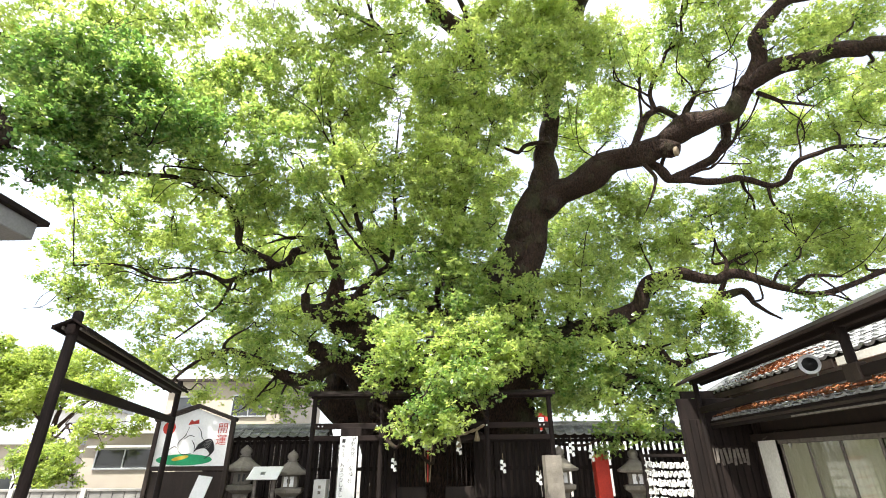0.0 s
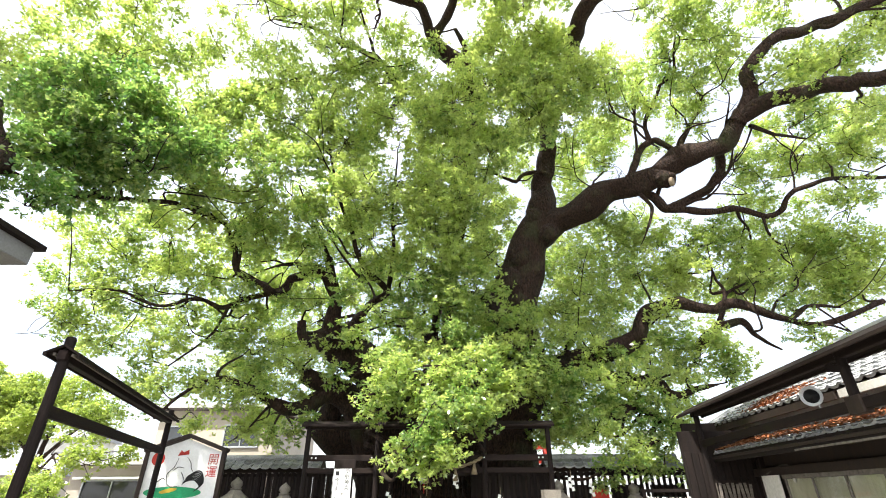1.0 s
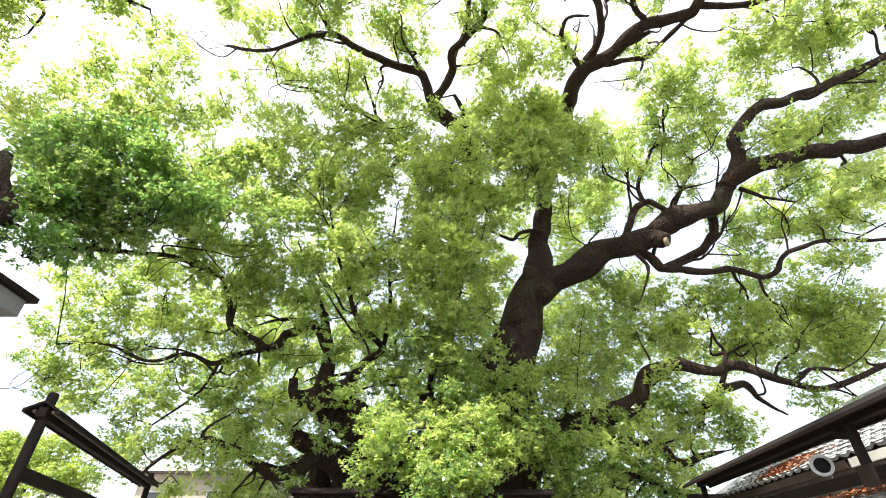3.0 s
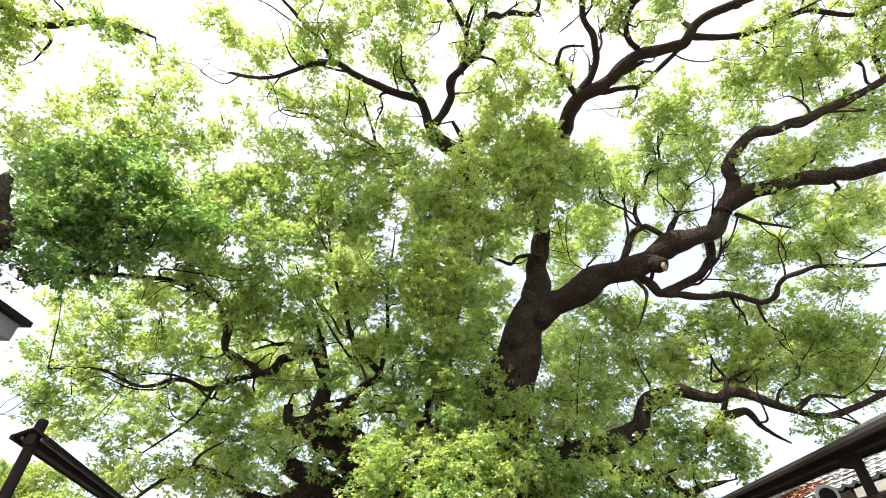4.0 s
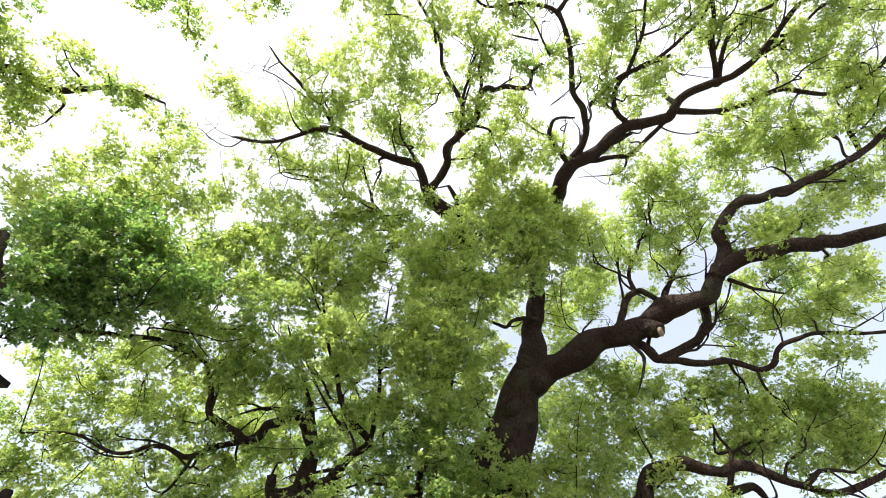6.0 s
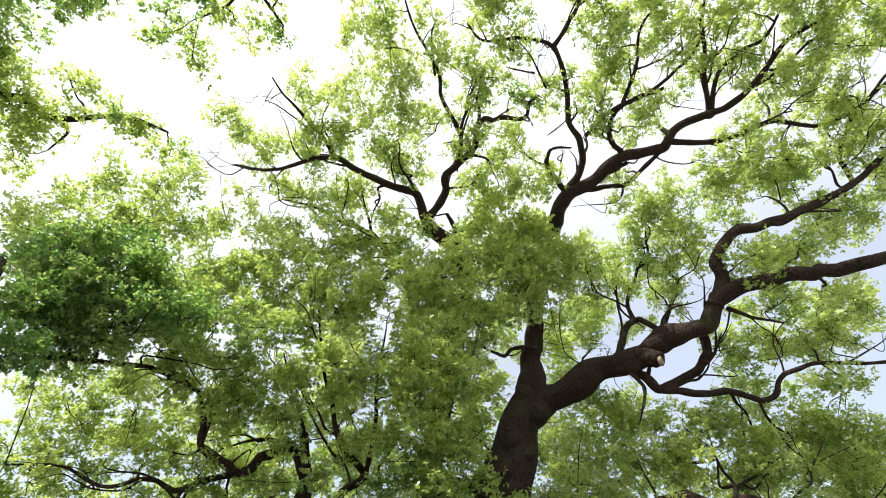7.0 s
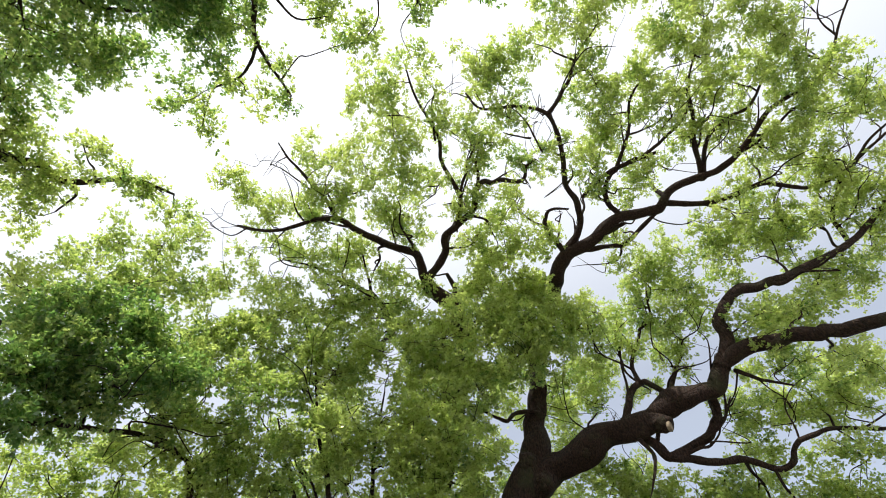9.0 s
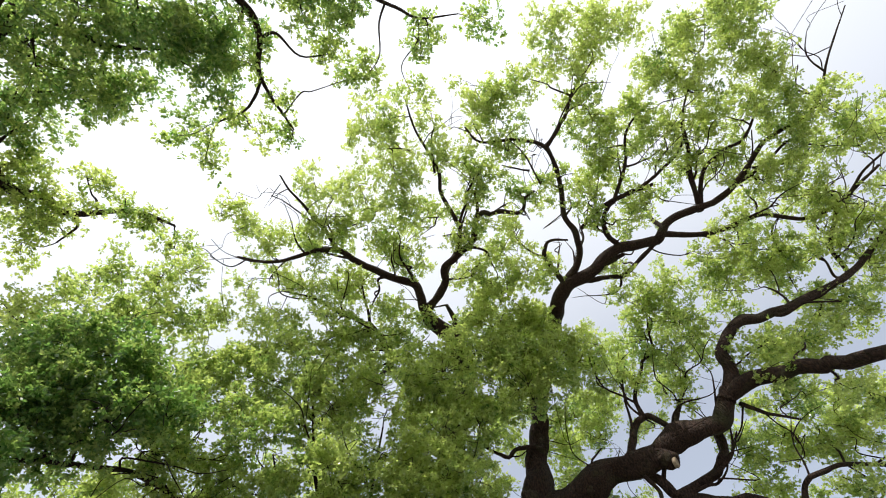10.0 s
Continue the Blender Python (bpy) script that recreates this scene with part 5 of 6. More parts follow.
part("printed_picture", box((0.30, 0.006, 0.10), (0.06, -0.018, 1.455), 0.001, (-52, 0, 12)), METAL, notice, "grey blue printed picture")
for s in (-1, 1):
    part("leg", box((0.07, 0.07, 1.4), (s * 0.22, 0.03, 0.7), 0.006), GREY_WOOD, notice)
part("brace", box((0.5, 0.05, 0.06), (0, 0.03, 0.9), 0.005), GREY_WOOD, notice)
leaflet = tagged(empty("notice_stand", (-5.45, 11.6, 0), -8), "leaning white panel on a low stand", "notice board")
part("panel", box((0.34, 0.03, 0.75), (0, 0, 1.06), 0.004, (-18, 6, 0)), WHITE, leaflet)
part("leg", box((0.06, 0.06, 1.0), (0, 0.14, 0.5), 0.005), GREY_WOOD, leaflet)

# ---- the tall white text board ----
board = tagged(empty("text_board", (-2.33, 12.3, 0), 2), "tall narrow white board with black vertical lettering", "sign")
part("sheet", box((0.42, 0.025, 2.0), (0, 0, 1.25), 0.003), WHITE, board)
part("head_board", box((0.5, 0.05, 0.2), (0.04, 0.01, 2.35), 0.005), DARK_WOOD, board)
part("stake", box((0.06, 0.04, 2.4), (0, 0.035, 1.2), 0.004), DARK_WOOD, board)
for body, x, z, size in (("伊\n勢\n神\n宮", 0.11, 2.01, 0.12), ("の", 0.02, 1.70, 0.09), ("御\n神\n札", 0.09, 1.40, 0.13), ("神\nさ\nま", -0.12, 1.92, 0.10), ("お\nま\nつ\nり\nし\nま\nし\nょ", -0.12, 1.24, 0.11)):
    words(body, size, BLACK, board, pose(x, -0.0145, z, 90, 0, 0), "black brushed lettering", 0.95)
part("written_bar", box((0.08, 0.002, 0.09), (-0.12, -0.0135, 2.15)), BLACK, board)

# ---- the large votive picture board ----
ema = tagged(empty("votive_board", (-6.18, 12.4, 0), 3), "large roofed votive board with a painted white face", "sign")
FACE = [(-0.86, 1.62), (0.86, 1.62), (0.86, 2.62), (0, 2.93), (-0.86, 2.62)]
part("face", prism(FACE, 0.05), WHITE, ema)
for s in (-1, 1):
    part("side_frame", box((0.1, 0.12, 2.75), (s * 0.90, 0.0, 1.36), 0.008), BROWN_WOOD, ema)
    part("roof_rail", box((1.06, 0.2, 0.085), (s * 0.48, 0, 2.835), 0.008, (0, s * 19.5, 0)), BROWN_WOOD, ema)
part("bottom_rail", box((1.72, 0.1, 0.1), (0, 0, 1.57), 0.008), BROWN_WOOD, ema)
part("lower_panel", box((1.7, 0.05, 1.1), (0, 0.02, 0.95), 0.005), BROWN_WOOD, ema)


def painted(name, outline, mat, lift=0.0, label=""):
    """A flat painted shape on the votive board."""
    part(name, prism(outline, 0.004, (0, -0.0275 - lift, 0)), mat, ema, label)


def oval(x, z, a, b, n=28, tilt=0.0):
    c, s = math.cos(tilt), math.sin(tilt)
    return [(x + a * math.cos(q) * c - b * math.sin(q) * s, z + a * math.cos(q) * s + b * math.sin(q) * c) for q in np.linspace(0, 2 * math.pi, n, endpoint=False)]


painted("painted_disc", oval(-0.62, 2.48, 0.15, 0.15), RED, 0, "red painted disc")
painted("painted_mound", oval(-0.12, 1.76, 0.66, 0.125), GREEN, 0, "green painted mound")
painted("painted_patch", oval(-0.22, 1.80, 0.2, 0.045, 14, 0.2), YELLOW, 0.004, "ochre patch")
painted("painted_patch", [(-0.18, 2.55), (0.08, 2.58), (0.06, 2.68), (-0.06, 2.63), (-0.12, 2.68)], RED, 0, "small red patch")
def stroke(points, wide, label):
    """A brush stroke that swells in its middle."""
    line = glide([(x, 0, z) for x, z in points], 6)
    way = np.gradient(line, axis=0)
    n = np.stack([-way[:, 2], way[:, 0]], 1) / (np.linalg.norm(way, axis=1)[:, None] + 1e-9)
    swell = wide * (0.35 + 0.65 * np.sin(np.linspace(0.1, math.pi - 0.1, len(line))))[:, None]
    mid = line[:, [0, 2]]
    painted("painted_stroke", [tuple(p) for p in mid + n * swell] + [tuple(p) for p in (mid - n * swell)[::-1]], BLACK, 0.004, label)


for k in range(7):  # a fan of bold black strokes
    q = k / 6
    stroke([(0.06 + 0.012 * k, 1.92 + 0.028 * k), (0.16 + 0.03 * k, 2.0 + 0.035 * k), (0.34 + 0.022 * k, 2.02 + 0.026 * k), (0.47 + 0.012 * k, 1.88 + 0.014 * k), (0.36 + 0.01 * k, 1.78 + 0.01 * k)], 0.014, "bold black brush stroke")
for pts in (((-0.30, 1.95), (-0.33, 2.15), (-0.2, 2.3), (-0.14, 2.5)), ((0.06, 2.52), (0.16, 2.4), (0.2, 2.28), (0.26, 2.2)), ((-0.22, 2.22), (-0.1, 2.3), (0.04, 2.28)), ((-0.30, 1.95), (-0.18, 1.88), (0.02, 1.9)), ((-0.68, 2.04), (-0.55, 1.98), (-0.42, 2.06), (-0.34, 2.02)), ((-0.02, 2.2), (0.06, 2.08), (0.08, 1.95))):
    stroke(pts, 0.009, "thin black painted line")
words("開\n運", 0.26, RED, ema, pose(0.68, -0.031, 2.32, 90, 0, 0), "red brushed lettering", 1.05)

# ---- the rack of tied paper fortunes ----
rack = tagged(empty("fortune_rack", (5.35, 11.9, 0), -7), "rack of white paper fortunes tied in rows", "rack")
for s in (-1, 1):
    part("rack_post", box((0.07, 0.07, 1.8), (s * 0.74, 0, 0.9), 0.006), DARK_WOOD, rack)
part("rack_rail", box((1.6, 0.06, 0.07), (0, 0, 1.76), 0.006), DARK_WOOD, rack)
b = bmesh.new()
bmesh.ops.create_cone(b, segments=5, radius1=0.024, radius2=0.012, depth=0.13, cap_ends=True)
box((0.05, 0.03, 0.03), (0, 0, 0.045), 0.006, bm=b)
strip_ob = None
for row in range(6):
    z0 = 1.60 - 0.185 * row
    tube("cord", [(-0.72, 0, z0 + 0.03), (-0.3, 0, z0 - 0.02), (0.3, 0, z0 - 0.03), (0.72, 0, z0 + 0.03)], 0.007, 0.007, ROPE, rack, sides=5)
    for i in range(38):
        u = -0.71 + 1.42 * i / 37
        z = z0 - 0.05 + 0.045 * (u / 0.72) ** 2
        if strip_ob is None:
            strip_ob = ob = part("paper_strip", b, PAPER, rack)
        else:
            ob = new("paper_strip", strip_ob.data)
            ob.parent = rack
        ob.matrix_basis = pose(u, -0.012 + rnd.uniform(-0.02, 0.02), z + rnd.uniform(-0.015, 0.015), rnd.uniform(-25, 25), rnd.uniform(-35, 35), rnd.uniform(0, 180)) @ Matrix.Scale(rnd.uniform(0.8, 1.25), 4)

# red things among the trees behind the fence
red_box = tagged(empty("red_cabinet", (4.12, 13.66, 0)), "narrow vermilion cabinet standing before the fence", "cabinet")
part("body", box((0.36, 0.32, 1.82), (0, 0, 0.91), 0.01), RED, red_box)
part("cap", box((0.42, 0.38, 0.05), (0, 0, 1.84), 0.008), BROWN_WOOD, red_box)
arch = tagged(empty("shrine_arch", (4.35, 23.0, 0)), "small vermilion shrine arch behind the great tree", "arch")
for s in (-1, 1):
    part("pillar", lathe([(0.13, 0), (0.11, 3.5)], 14, (s * 0.35, 0, 0)), RED, arch, smooth=True)
part("tie_beam", box((0.9, 0.12, 0.2), (0, 0, 3.0), 0.01), RED, arch)
part("top_beam", box((1.15, 0.2, 0.22), (0, 0, 3.6), 0.01), RED, arch)
part("cap_beam", box((1.25, 0.26, 0.08), (0, 0, 3.75), 0.01), BLACK, arch)

# ---- the hall on the right, along a line that swings a little to the right ----
hall = tagged(empty("shrine_hall", (0, 0, 0), -6.3), "old dark wooden hall with a two tiered grey tile roof", "hall")
part("wall", box((0.14, 16.6, 2.75), (5.85, 5.3, 1.375)), BROWN_WOOD, hall, "dark boarded wall")
part("end_wall", box((4.6, 0.14, 3.2), (8.2, 13.5, 1.6)), BROWN_WOOD, hall)
part("upper_wall", box((0.12, 16.4, 0.7), (6.0, 5.3, 3.05)), GREY_PLASTER, hall, "grey plastered band under the upper eave")
for y in (-2.6, -0.97, 0.66, 2.29, 3.92, 11.95, 13.6):
    part("wall_post", box((0.14, 0.14, 2.7), (5.76, float(y), 1.35), 0.008), DARK_WOOD, hall)
part("lintel", box((0.1, 16.4, 0.16), (5.735, 5.3, 2.10), 0.008), BROWN_WOOD, hall)
part("pent_roof_deck", box((1.12, 17.0, 0.05), (5.42, 5.35, 2.565), 0.004, (0, -16.5, 0)), BROWN_WOOD, hall)
part("pent_fascia", box((0.05, 17.0, 0.17), (4.93, 5.35, 2.40), 0.004), DARK_WOOD, hall)
part("gutter_board", box((0.03, 5.5, 0.03), (4.895, 6.2, 2.33), 0.003), GREY_WOOD, hall, "pale worn strip")
for y in np.arange(-2.9, 13.8, 0.42):
    part("rafter", box((0.85, 0.06, 0.08), (5.35, float(y), 2.48), 0.004, (0, -16.5, 0)), DARK_WOOD, hall)
SLOPE = 28.5
part("end_panel", box((1.5, 0.08, 1.0), (5.5, 13.42, 2.8), 0.006), DARK_WOOD, hall)
part("upper_deck", box((4.5, 17.0, 0.06), (5.62 + 2.25 * math.cos(radians(SLOPE)), 5.35, 3.19 + 2.25 * math.sin(radians(SLOPE))), 0.004, (0, -SLOPE, 0)), BROWN_WOOD, hall)
part("upper_fascia", box((0.04, 11.6, 0.13), (5.60, 2.7, 3.13), 0.004), OFF_WHITE, hall, "pale painted fascia board")
part("upper_fascia", box((0.04, 5.2, 0.13), (5.60, 11.2, 3.13), 0.004), BROWN_WOOD, hall)
part("ridge", lathe([(0.16, -8.6), (0.16, 8.6)], 12, (9.6, 5.35, 5.36), (90, 0, 0)), TILE, hall)
part("far_verge", lathe([(0.09, 0), (0.09, 4.5)], 12, (5.62, 13.75, 3.28), (0, 90 - SLOPE, 0)), TILE, hall, "row of verge tiles")
ROOF_TILE = tile_mesh(0.285, 0.30)
back_tiles = []
for i in range(46):
    for j in range(16):
        y = 13.6 - 0.285 * i
        up = 0.02 + 0.265 * j
        x, z = 5.55 + up * math.cos(radians(SLOPE)), 3.245 + up * math.sin(radians(SLOPE))
        m = pose(x, y, z, 0, -SLOPE + 2, 0) @ pose(0, 0, 0, 0, rnd.uniform(-2, 2), -90 + rnd.uniform(-1.5, 1.5))
        if i < 30 and j < 7:
            ob = new("roof_tile", ROOF_TILE)
            ob.parent, ob.matrix_basis = hall, m
        else:
            back_tiles.append(m)
joined = bmesh.new()
for m in back_tiles:
    n0 = len(joined.verts)
    joined.from_mesh(ROOF_TILE)
    joined.verts.ensure_lookup_table()
    for v in joined.verts[n0:]:
        v.co = m @ v.co
tagged(part("roof_tiling", joined, TILE, hall), kind="stuff")
PENT_TILE = tile_mesh(0.27, 0.30)
for i in range(44):
    for j in range(2):
        y = 13.6 - 0.27 * i
        up = 0.0 + 0.27 * j
        ob = new("pent_tile", PENT_TILE)
        ob.parent = hall
        ob.matrix_basis = pose(4.93 + up * math.cos(radians(16.5)), y, 2.50 + up * math.sin(radians(16.5)), 0, -15, 0) @ pose(0, 0, 0, 0, rnd.uniform(-2, 2), -90 + rnd.uniform(-2, 2))

# added screen: the unlit wall's shade is put into its dark wood
part("side_screen", box((2.3, 0.08, 3.0), (5.4, 12.35, 1.5), 0.008), DARK_WOOD, hall, "dark boarded screen standing in for the shaded hall wall")
for k in range(14):
    part("screen_board", box((0.14, 0.03, 2.5), (4.36 + 0.158 * k, 12.295, 1.28), 0.004), DARK_WOOD, hall)
# windows of the hall
window = part("window", box((0.05, 6.55, 0.07), (5.70, 7.87, 1.99), 0.004), GREY_WOOD, hall, "wide sliding window with yellowed curtains")
part("window_sill", box((0.12, 6.55, 0.06), (5.70, 7.87, 0.9), 0.006), GREY_WOOD, window)
for k in range(8):
    y = 4.65 + 0.92 * k
    part("window_frame", box((0.03, 0.03 if k % 2 else 0.045, 1.06), (5.70, y, 1.45), 0.004), GREY_WOOD, window)
    if k < 7:
        pane = part("pane", box((0.006, 0.87, 1.03), (5.708, y + 0.46, 1.44)), GLASS, window, "dusty glass")
        folds = bmesh.new()
        n = 26
        a = [[folds.verts.new((5.742 + 0.012 * math.sin(q * 1.9 + k), y + 0.92 * q / n, z)) for q in range(n + 1)] for z in (0.93, 1.95)]
        for q in range(n):
            folds.faces.new((a[0][q], a[0][q + 1], a[1][q + 1], a[1][q]))
        part("curtain", folds, CURTAIN, window, "yellowed curtain", smooth=True)
for ob in [o for o in hall.children_recursive if o.name.startswith("pane")]:
    ob.visible_shadow = False

white_board = tagged(empty("white_board", (0, 0, 0), -6.3), "blank white board leaning on the hall wall", "board")
part("board_face", box((0.03, 0.68, 1.4), (5.655, 11.55, 1.33), 0.004), OFF_WHITE, white_board)
part("board_leg", box((0.04, 0.08, 0.7), (5.66, 11.55, 0.35), 0.004), BROWN_WOOD, white_board)

speaker = tagged(empty("loudspeaker", (5.70, 7.40, 3.02)), "grey horn loudspeaker fixed below the upper eave", "loudspeaker")
aim = Vector((-0.72, -0.66, -0.16)).to_track_quat("Z", "Y").to_matrix().to_4x4()
part("horn", lathe([(0.05, -0.26), (0.06, -0.14), (0.09, -0.05), (0.15, 0.03), (0.205, 0.07), (0.215, 0.075), (0.205, 0.08), (0.14, 0.03), (0.07, -0.06), (0.03, -0.1)], 28), HORN, speaker, smooth=True, m=aim @ Matrix.Scale(0.7, 4))
# black cone lining the bell, painted in for the shade inside the horn
part("throat", lathe([(0.148, 0.042), (0.13, 0.03), (0.062, -0.055), (0.022, -0.09), (0.002, -0.09)], 24), BLACK, speaker, smooth=True, m=aim @ Matrix.Scale(0.7, 4))
part("driver", lathe([(0.07, -0.42), (0.085, -0.4), (0.085, -0.27), (0.05, -0.25)], 18), HORN, speaker, smooth=True, m=aim @ Matrix.Scale(0.7, 4))
part("bracket", box((0.03, 0.03, 0.30), (0.2, 0.18, -0.1), 0.004), METAL, speaker)
part("bracket_arm", box((0.7, 0.03, 0.03), (0.5, 0.2, -0.22), 0.004), METAL, speaker)

cable = tagged(empty("festoon_cable"), "pale cable looped along the hall wall", "cable")
tube("wire", [(6.92, 11.00, 2.06), (6.94, 10.40, 2.21), (6.98, 10.00, 2.08), (6.99, 9.40, 2.09), (7.10, 9.00, 2.23), (7.01, 8.60, 2.15), (7.01, 7.90, 2.26)], 0.014, 0.014, GREY_WOOD, cable, sides=6)
for at in ((6.87, 10.10, 2.06), (6.96, 9.30, 2.07), (6.96, 8.20, 2.18)):
    x, y, z = at
    part("bulb_socket", lathe([(0.02, 0), (0.028, -0.03), (0.026, -0.1), (0.034, -0.14), (0.02, -0.18)], 10, (x, y, z)), OFF_WHITE, cable, smooth=True)
strips = tagged(empty("cloth_strips", (0, 0, 0), -6.3), "grey cloth strips hung on the shade screen of the hall", "cloth")
for k in range(9):
    part("strip", box((0.06, 0.012, 0.34), (4.8 + 0.09 * k, 12.255, 1.74 + 0.03 * math.sin(k * 2.1)), 0.003, (0, 6 * math.sin(k * 1.7), 0)), GREY_WOOD, strips)
part("peg_rail", box((0.9, 0.03, 0.05), (5.16, 12.262, 1.93), 0.004), DARK_WOOD, strips)

# fallen leaves on the hall roofs
rng = np.random.default_rng(9)
n = 2600
put = np.empty((n, 3))
lower = np.arange(n) < 1500
u = rng.random(n) ** 1.3
put[:, 1] = np.where(lower, 6.5 + 6.8 * rng.random(n), 10.9 + rng.normal(0, 0.55, n))
up = np.where(lower, 0.02 + 0.9 * u, 0.02 + 0.75 * u)
tilt = np.where(lower, radians(16.5), radians(SLOPE))
put[:, 0] = np.where(lower, 4.95, 5.58) + up * np.cos(tilt)
put[:, 2] = np.where(lower, 2.56, 3.29) + up * np.sin(tilt) + 0.01 + 0.02 * rng.random(n)
a = rng.uniform(0, 2 * math.pi, n)
way = np.stack([np.cos(a), np.sin(a), rng.normal(0.1, 0.3, n)], 1) * 0.04
side = np.stack([-np.sin(a), np.cos(a), rng.normal(0.1, 0.3, n)], 1) * 0.02
verts = np.stack([put - way, put + side, put + way, put - side], 1).reshape(-1, 3)
litter = mesh_from("leaf_litter", verts, np.arange(n * 4).reshape(-1, 4), LITTER, smooth=False)
litter.matrix_basis = pose(0, 0, 0, 0, 0, -6.3)
tagged(litter, "rusty fallen leaves lying on the hall roof", "leaf litter", kind="stuff")


# ---- houses, wall and car beyond the yard ----
def window_on(parent, at, size, panes, mat_frame=METAL, label="aluminium window with dark glass"):
    """A framed window on a wall that faces -y."""
    w, h = size
    x, y, z = at
    win = part("window", box((w + 0.1, 0.1, 0.06), (x, y - 0.03, z - h / 2 - 0.03), 0.005), mat_frame, parent, label)
    part("window_frame", box((w + 0.1, 0.08, 0.05), (x, y - 0.02, z + h / 2 + 0.025), 0.005), mat_frame, win)
    for k in range(panes + 1):
        part("window_frame", box((0.05, 0.08, h), (x - w / 2 + k * w / panes, y - 0.02, z), 0.004), mat_frame, win)
    for k in range(panes):
        part("pane", box((w / panes - 0.05, 0.02, h), (x - w / 2 + (k + 0.5) * w / panes, y - 0.012, z)), DARK_GLASS, win)
    return win


house = tagged(empty("house", (-9.9, 22.0, 0)), "beige rendered two storey house with a flat eave", "house")
part("wall", box((5.2, 7.0, 5.1), (0, 3.5, 2.55), 0.01), PLASTER, house)
part("roof", box((5.8, 7.6, 0.22), (0, 3.5, 5.2), 0.02), GREY_PLASTER, house)
part("eave_band", box((5.9, 0.12, 0.12), (0, -0.32, 5.08), 0.01), BROWN_WOOD, house)
window_on(house, (-1.75, 0, 4.0), (0.72, 0.75), 1)
window_on(house, (1.15, 0, 4.0), (1.5, 0.85), 2)
window_on(house, (-0.4, 0, 1.7), (1.6, 1.0), 2)
annex = tagged(empty("house", (-11.7, 19.0, 0)), "low beige annex with a band of windows", "house")
part("wall", box((3.6, 2.8, 2.7), (0, 1.4, 1.35), 0.01), PLASTER, annex)
part("roof", prism([(-2.1, 2.7), (2.1, 2.7), (2.1, 2.82), (-2.1, 3.0)], 3.4, (0, 1.3, 0)), GREY_PLASTER, annex)
window_on(annex, (-0.2, 0, 1.85), (2.1, 0.62), 2)
part("awning", box((2.6, 0.35, 0.06), (-0.2, -0.15, 2.27), 0.006, (8, 0, 0)), OFF_WHITE, annex)
far_house = tagged(empty("house", (-29.5, 34.0, 0), 8), "white house with a blue grey tile roof", "house")
part("wall", box((7.5, 6.0, 3.0), (0, 3.0, 1.5), 0.01), PLASTER, far_house)
part("roof", prism([(-3.6, 2.9), (3.6, 2.9), (0, 4.7)], 8.3, (0, 3.0, 0), (0, 0, 90)), TILE, far_house)
upper = part("upper_storey", box((3.4, 4.0, 2.6), (2.4, 4.6, 4.2), 0.01), OFF_WHITE, far_house)
part("upper_roof", prism([(-2.5, 5.4), (2.5, 5.4), (0, 6.4)], 4.0, (2.4, 4.6, 0), (0, 0, 90)), TILE, far_house)
window_on(far_house, (1.8, 0, 1.6), (1.4, 0.9), 2)

near_house = tagged(empty("house", (0, 0, 0)), "tall pale house whose boxed eave juts into the yard", "house")
part("wall", box((4.0, 5.0, 5.3), (-9.6, 4.2, 2.65), 0.01), PINK_RENDER, near_house)
part("boxed_eave", box((4.6, 5.9, 0.3), (-9.15, 4.08, 5.24), 0.015), SOFFIT, near_house, "grey boxed eave")
part("roof", prism([(-2.55, 5.57), (2.4, 5.57), (2.4, 5.66), (0, 6.9), (-2.55, 5.7)], 6.1, (-9.15, 4.08, -0.18)), DARK_WOOD, near_house, "dark roof edge")

wall = tagged(empty("yard_wall", (-11.0, 13.4, 0)), "low grey concrete panel wall of the yard", "wall", kind="structure")
part("coping", box((7.6, 0.14, 0.06), (0, 0, 1.08), 0.008), BLOCK, wall)
for k in range(25):
    part("panel", box((0.285, 0.07, 1.06), (-3.6 + 0.3 * k, rnd.uniform(-0.004, 0.004), 0.53), 0.008), BLOCK, wall)
for k in range(5):
    part("wall_post", box((0.13, 0.16, 1.12), (-3.7 + 1.84 * k, -0.01, 0.56), 0.01), PALE_STONE, wall)

car = tagged(empty("car", (-14.4, 16.4, 0), 4), "small white hatchback parked behind the wall", "car")
part("body", prism([(-1.75, 0.35), (1.7, 0.35), (1.75, 0.75), (1.66, 0.98), (-1.0, 0.98), (-1.7, 0.82)], 1.48), CAR_PAINT, car)
part("cabin", prism([(-0.95, 0.97), (1.62, 0.97), (1.42, 1.40), (1.2, 1.46), (-0.1, 1.46), (-0.3, 1.42)], 1.36), CAR_PAINT, car)
for s in (-1, 1):
    for x0, x1 in ((-0.55, 0.3), (0.38, 1.2)):
        part("side_window", prism([(x0, 1.0), (x1, 1.0), (x1 - 0.04, 1.37), (x0 + (0.3 if x0 < 0 else 0.02), 1.37)], 0.012, (0, s * 0.683, 0)), DARK_GLASS, car)
    for x in (-1.1, 1.1):
        wheel = part("wheel", lathe([(0.29, -0.09), (0.29, 0.09)], 22, (x, s * 0.68, 0.29), (90, 0, 0)), RUBBER, car)
        part("rim", lathe([(0.17, -0.1), (0.17, 0.1), (0.08, 0.11)], 16, (x, s * 0.68, 0.29), (90, 0, 0)), METAL, wheel)
part("rear_window", box((0.012, 1.1, 0.36), (1.545, 0, 1.2), 0.002, (0, -24, 0)), DARK_GLASS, car)

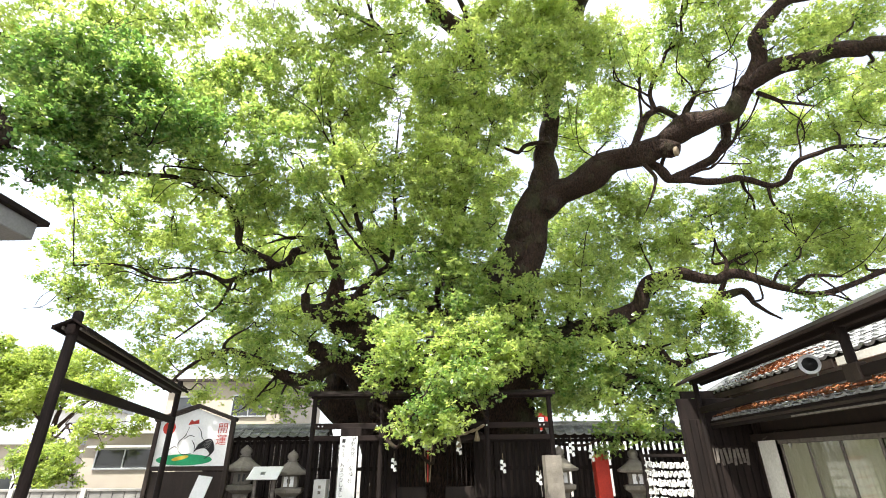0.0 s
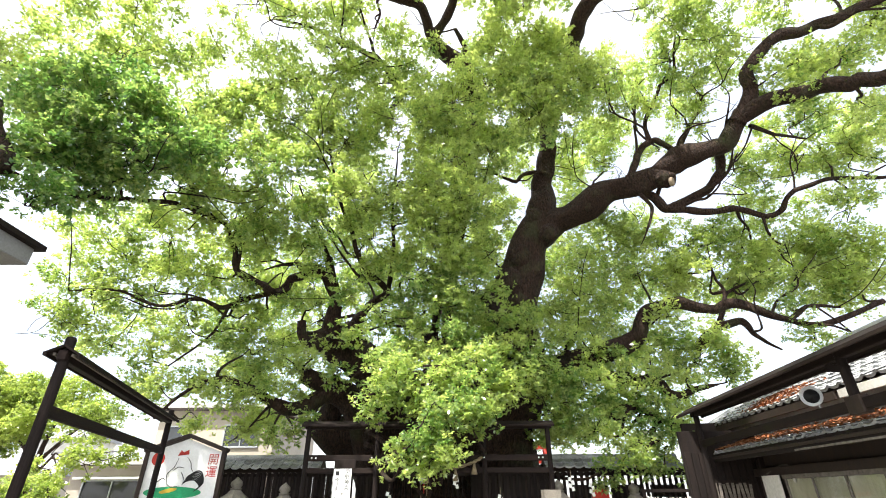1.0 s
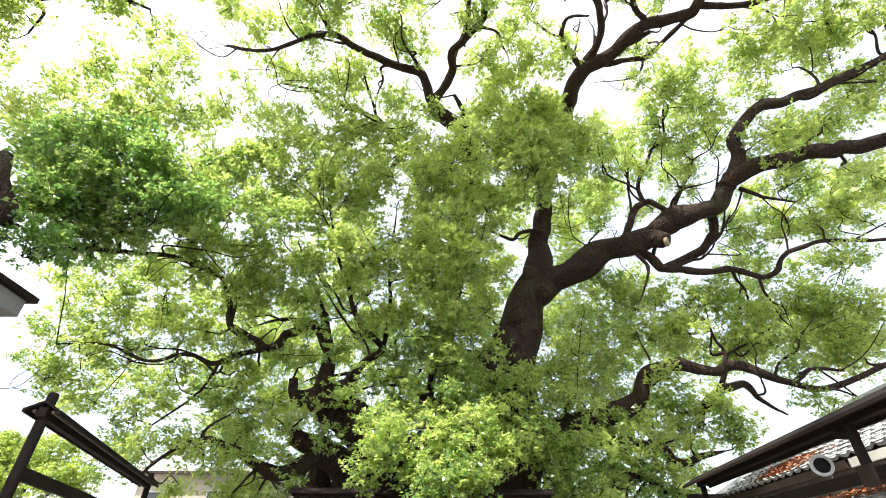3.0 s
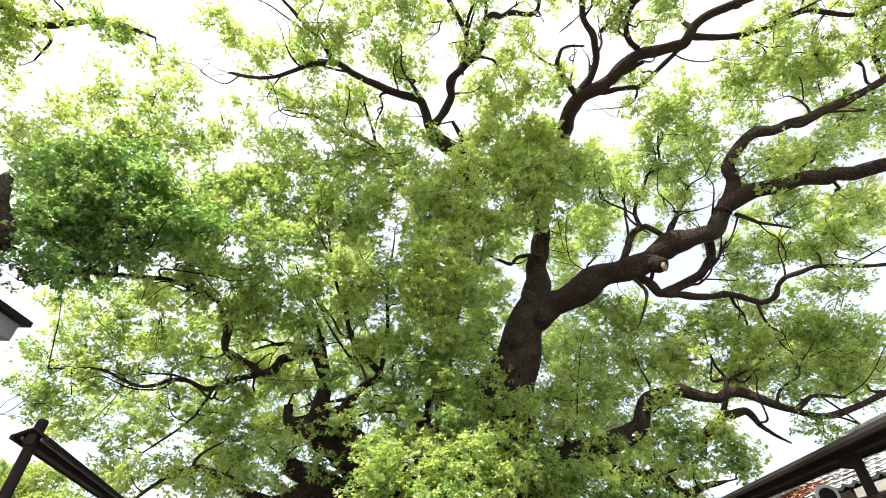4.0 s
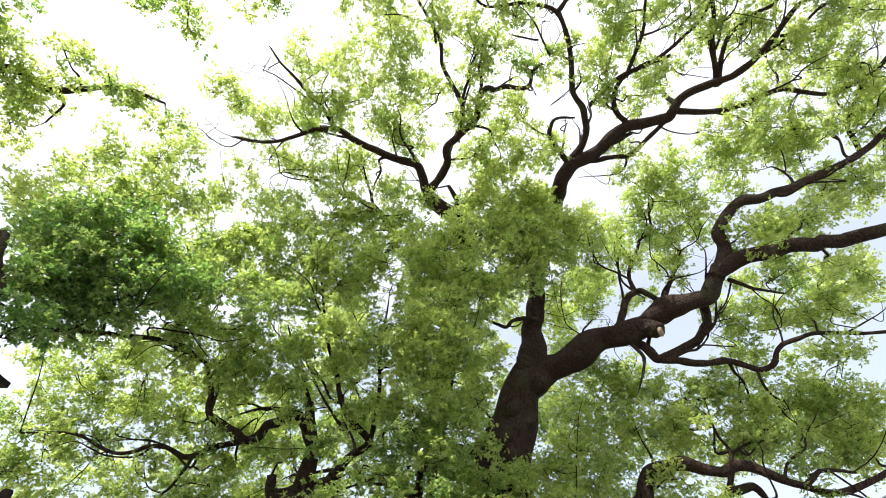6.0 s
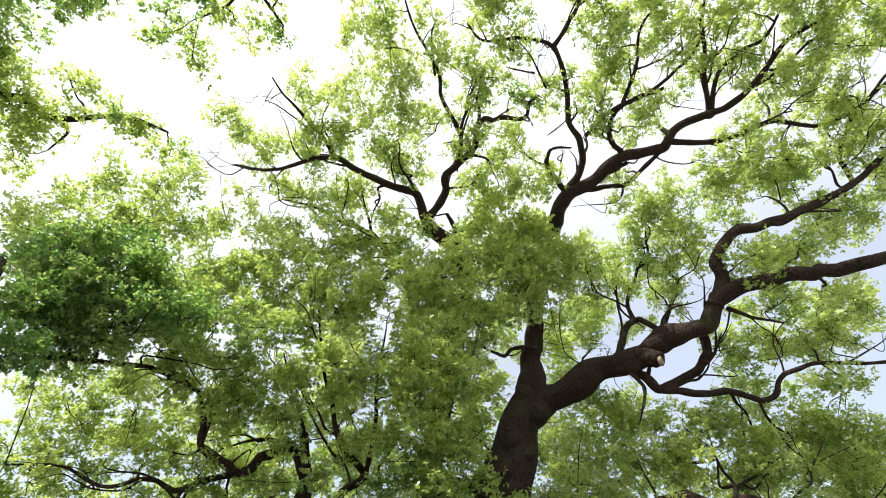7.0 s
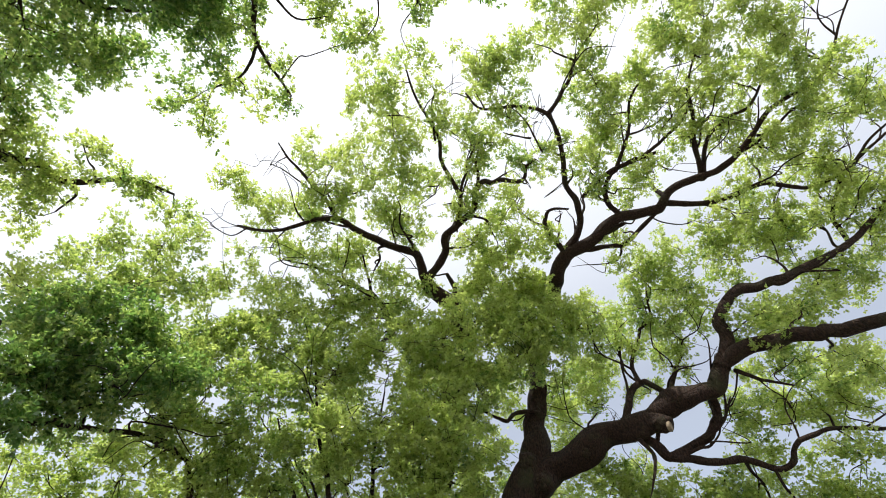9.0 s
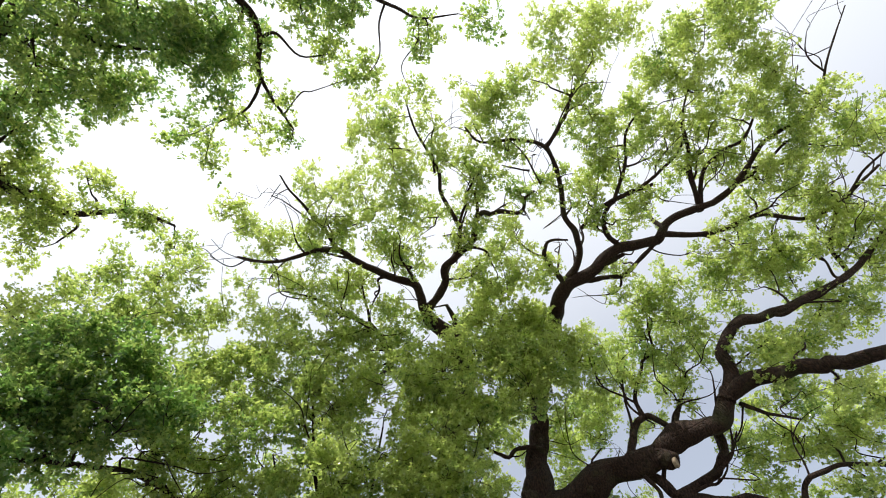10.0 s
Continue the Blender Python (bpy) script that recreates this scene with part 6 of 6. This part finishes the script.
# ---- garden trees and shrubs on the left ----
garden = Tree("garden_tree", (-19.0, 24.0, 0), "leafy garden tree behind the houses", 31, LEAF_GARDEN)
garden.limb([(-19, 24, -0.2), (-19, 24, 1.8), (-18.8, 24, 3.6), (-18.6, 24.1, 5.6)], 0.22, 0.06, "trunk")
garden.limb([(-18.9, 24, 3.0), (-17.8, 24, 4.2), (-16.6, 24, 5.2)], 0.1, 0.03)
garden.limb([(-18.9, 24, 3.0), (-20.2, 24, 4.2), (-21.4, 24, 5.0)], 0.1, 0.03)
garden.foliage([(-20.7, 24.0, 5.9, 1.60), (-21.7, 24.0, 5.6, 1.45), (-19.6, 24.0, 6.2, 1.22), (-17.4, 23.0, 6.0, 1.13), (-21.3, 24.0, 4.4, 1.43), (-19.2, 23.0, 4.7, 1.17), (-15.3, 22.0, 4.7, 1.20), (-23.4, 24.0, 6.2, 2.25)], "crown", tone=0.75, leaf=0.14, head=0.6, thick_set=0.45)
garden2 = Tree("garden_tree", (-14.2, 17.6, 0), "small bright green garden tree beside the annex", 37, LEAF_GARDEN)
garden2.limb([(-14.2, 17.6, -0.2), (-14.1, 17.6, 1.2), (-13.8, 17.6, 2.2), (-13.2, 17.5, 3.0)], 0.1, 0.03, "trunk")
garden2.foliage([(-12.9, 17.0, 2.5, 0.83), (-12.4, 17.0, 2.7, 0.70), (-11.5, 16.6, 2.6, 0.67), (-10.6, 16.4, 2.8, 0.54), (-13.1, 17.0, 2.2, 0.53), (-10.2, 16.4, 3.0, 0.43), (-12.1, 16.8, 3.5, 0.58)], "crown", tone=0.85, leaf=0.11, head=0.34, thick_set=0.7)
shrub = Tree("shrub", (-12.2, 14.6, 0), "dense green shrub growing over the wall", 41, LEAF_GARDEN)
shrub.limb([(-12.2, 14.6, -0.1), (-12.2, 14.6, 0.6), (-12.0, 14.5, 1.2)], 0.05, 0.02, "stem")
shrub.foliage([(-11.6, 14.6, 1.5, 0.62), (-10.9, 14.4, 1.6, 0.68), (-10.9, 14.3, 1.3, 0.60), (-10.5, 14.4, 1.4, 0.52), (-12.6, 15.0, 1.8, 0.57), (-11.7, 14.8, 1.9, 0.59), (-10.9, 14.8, 1.8, 0.49)], "foliage", density=2.0, tone=0.62, leaf=0.085, head=0.27, thick_set=1.2)
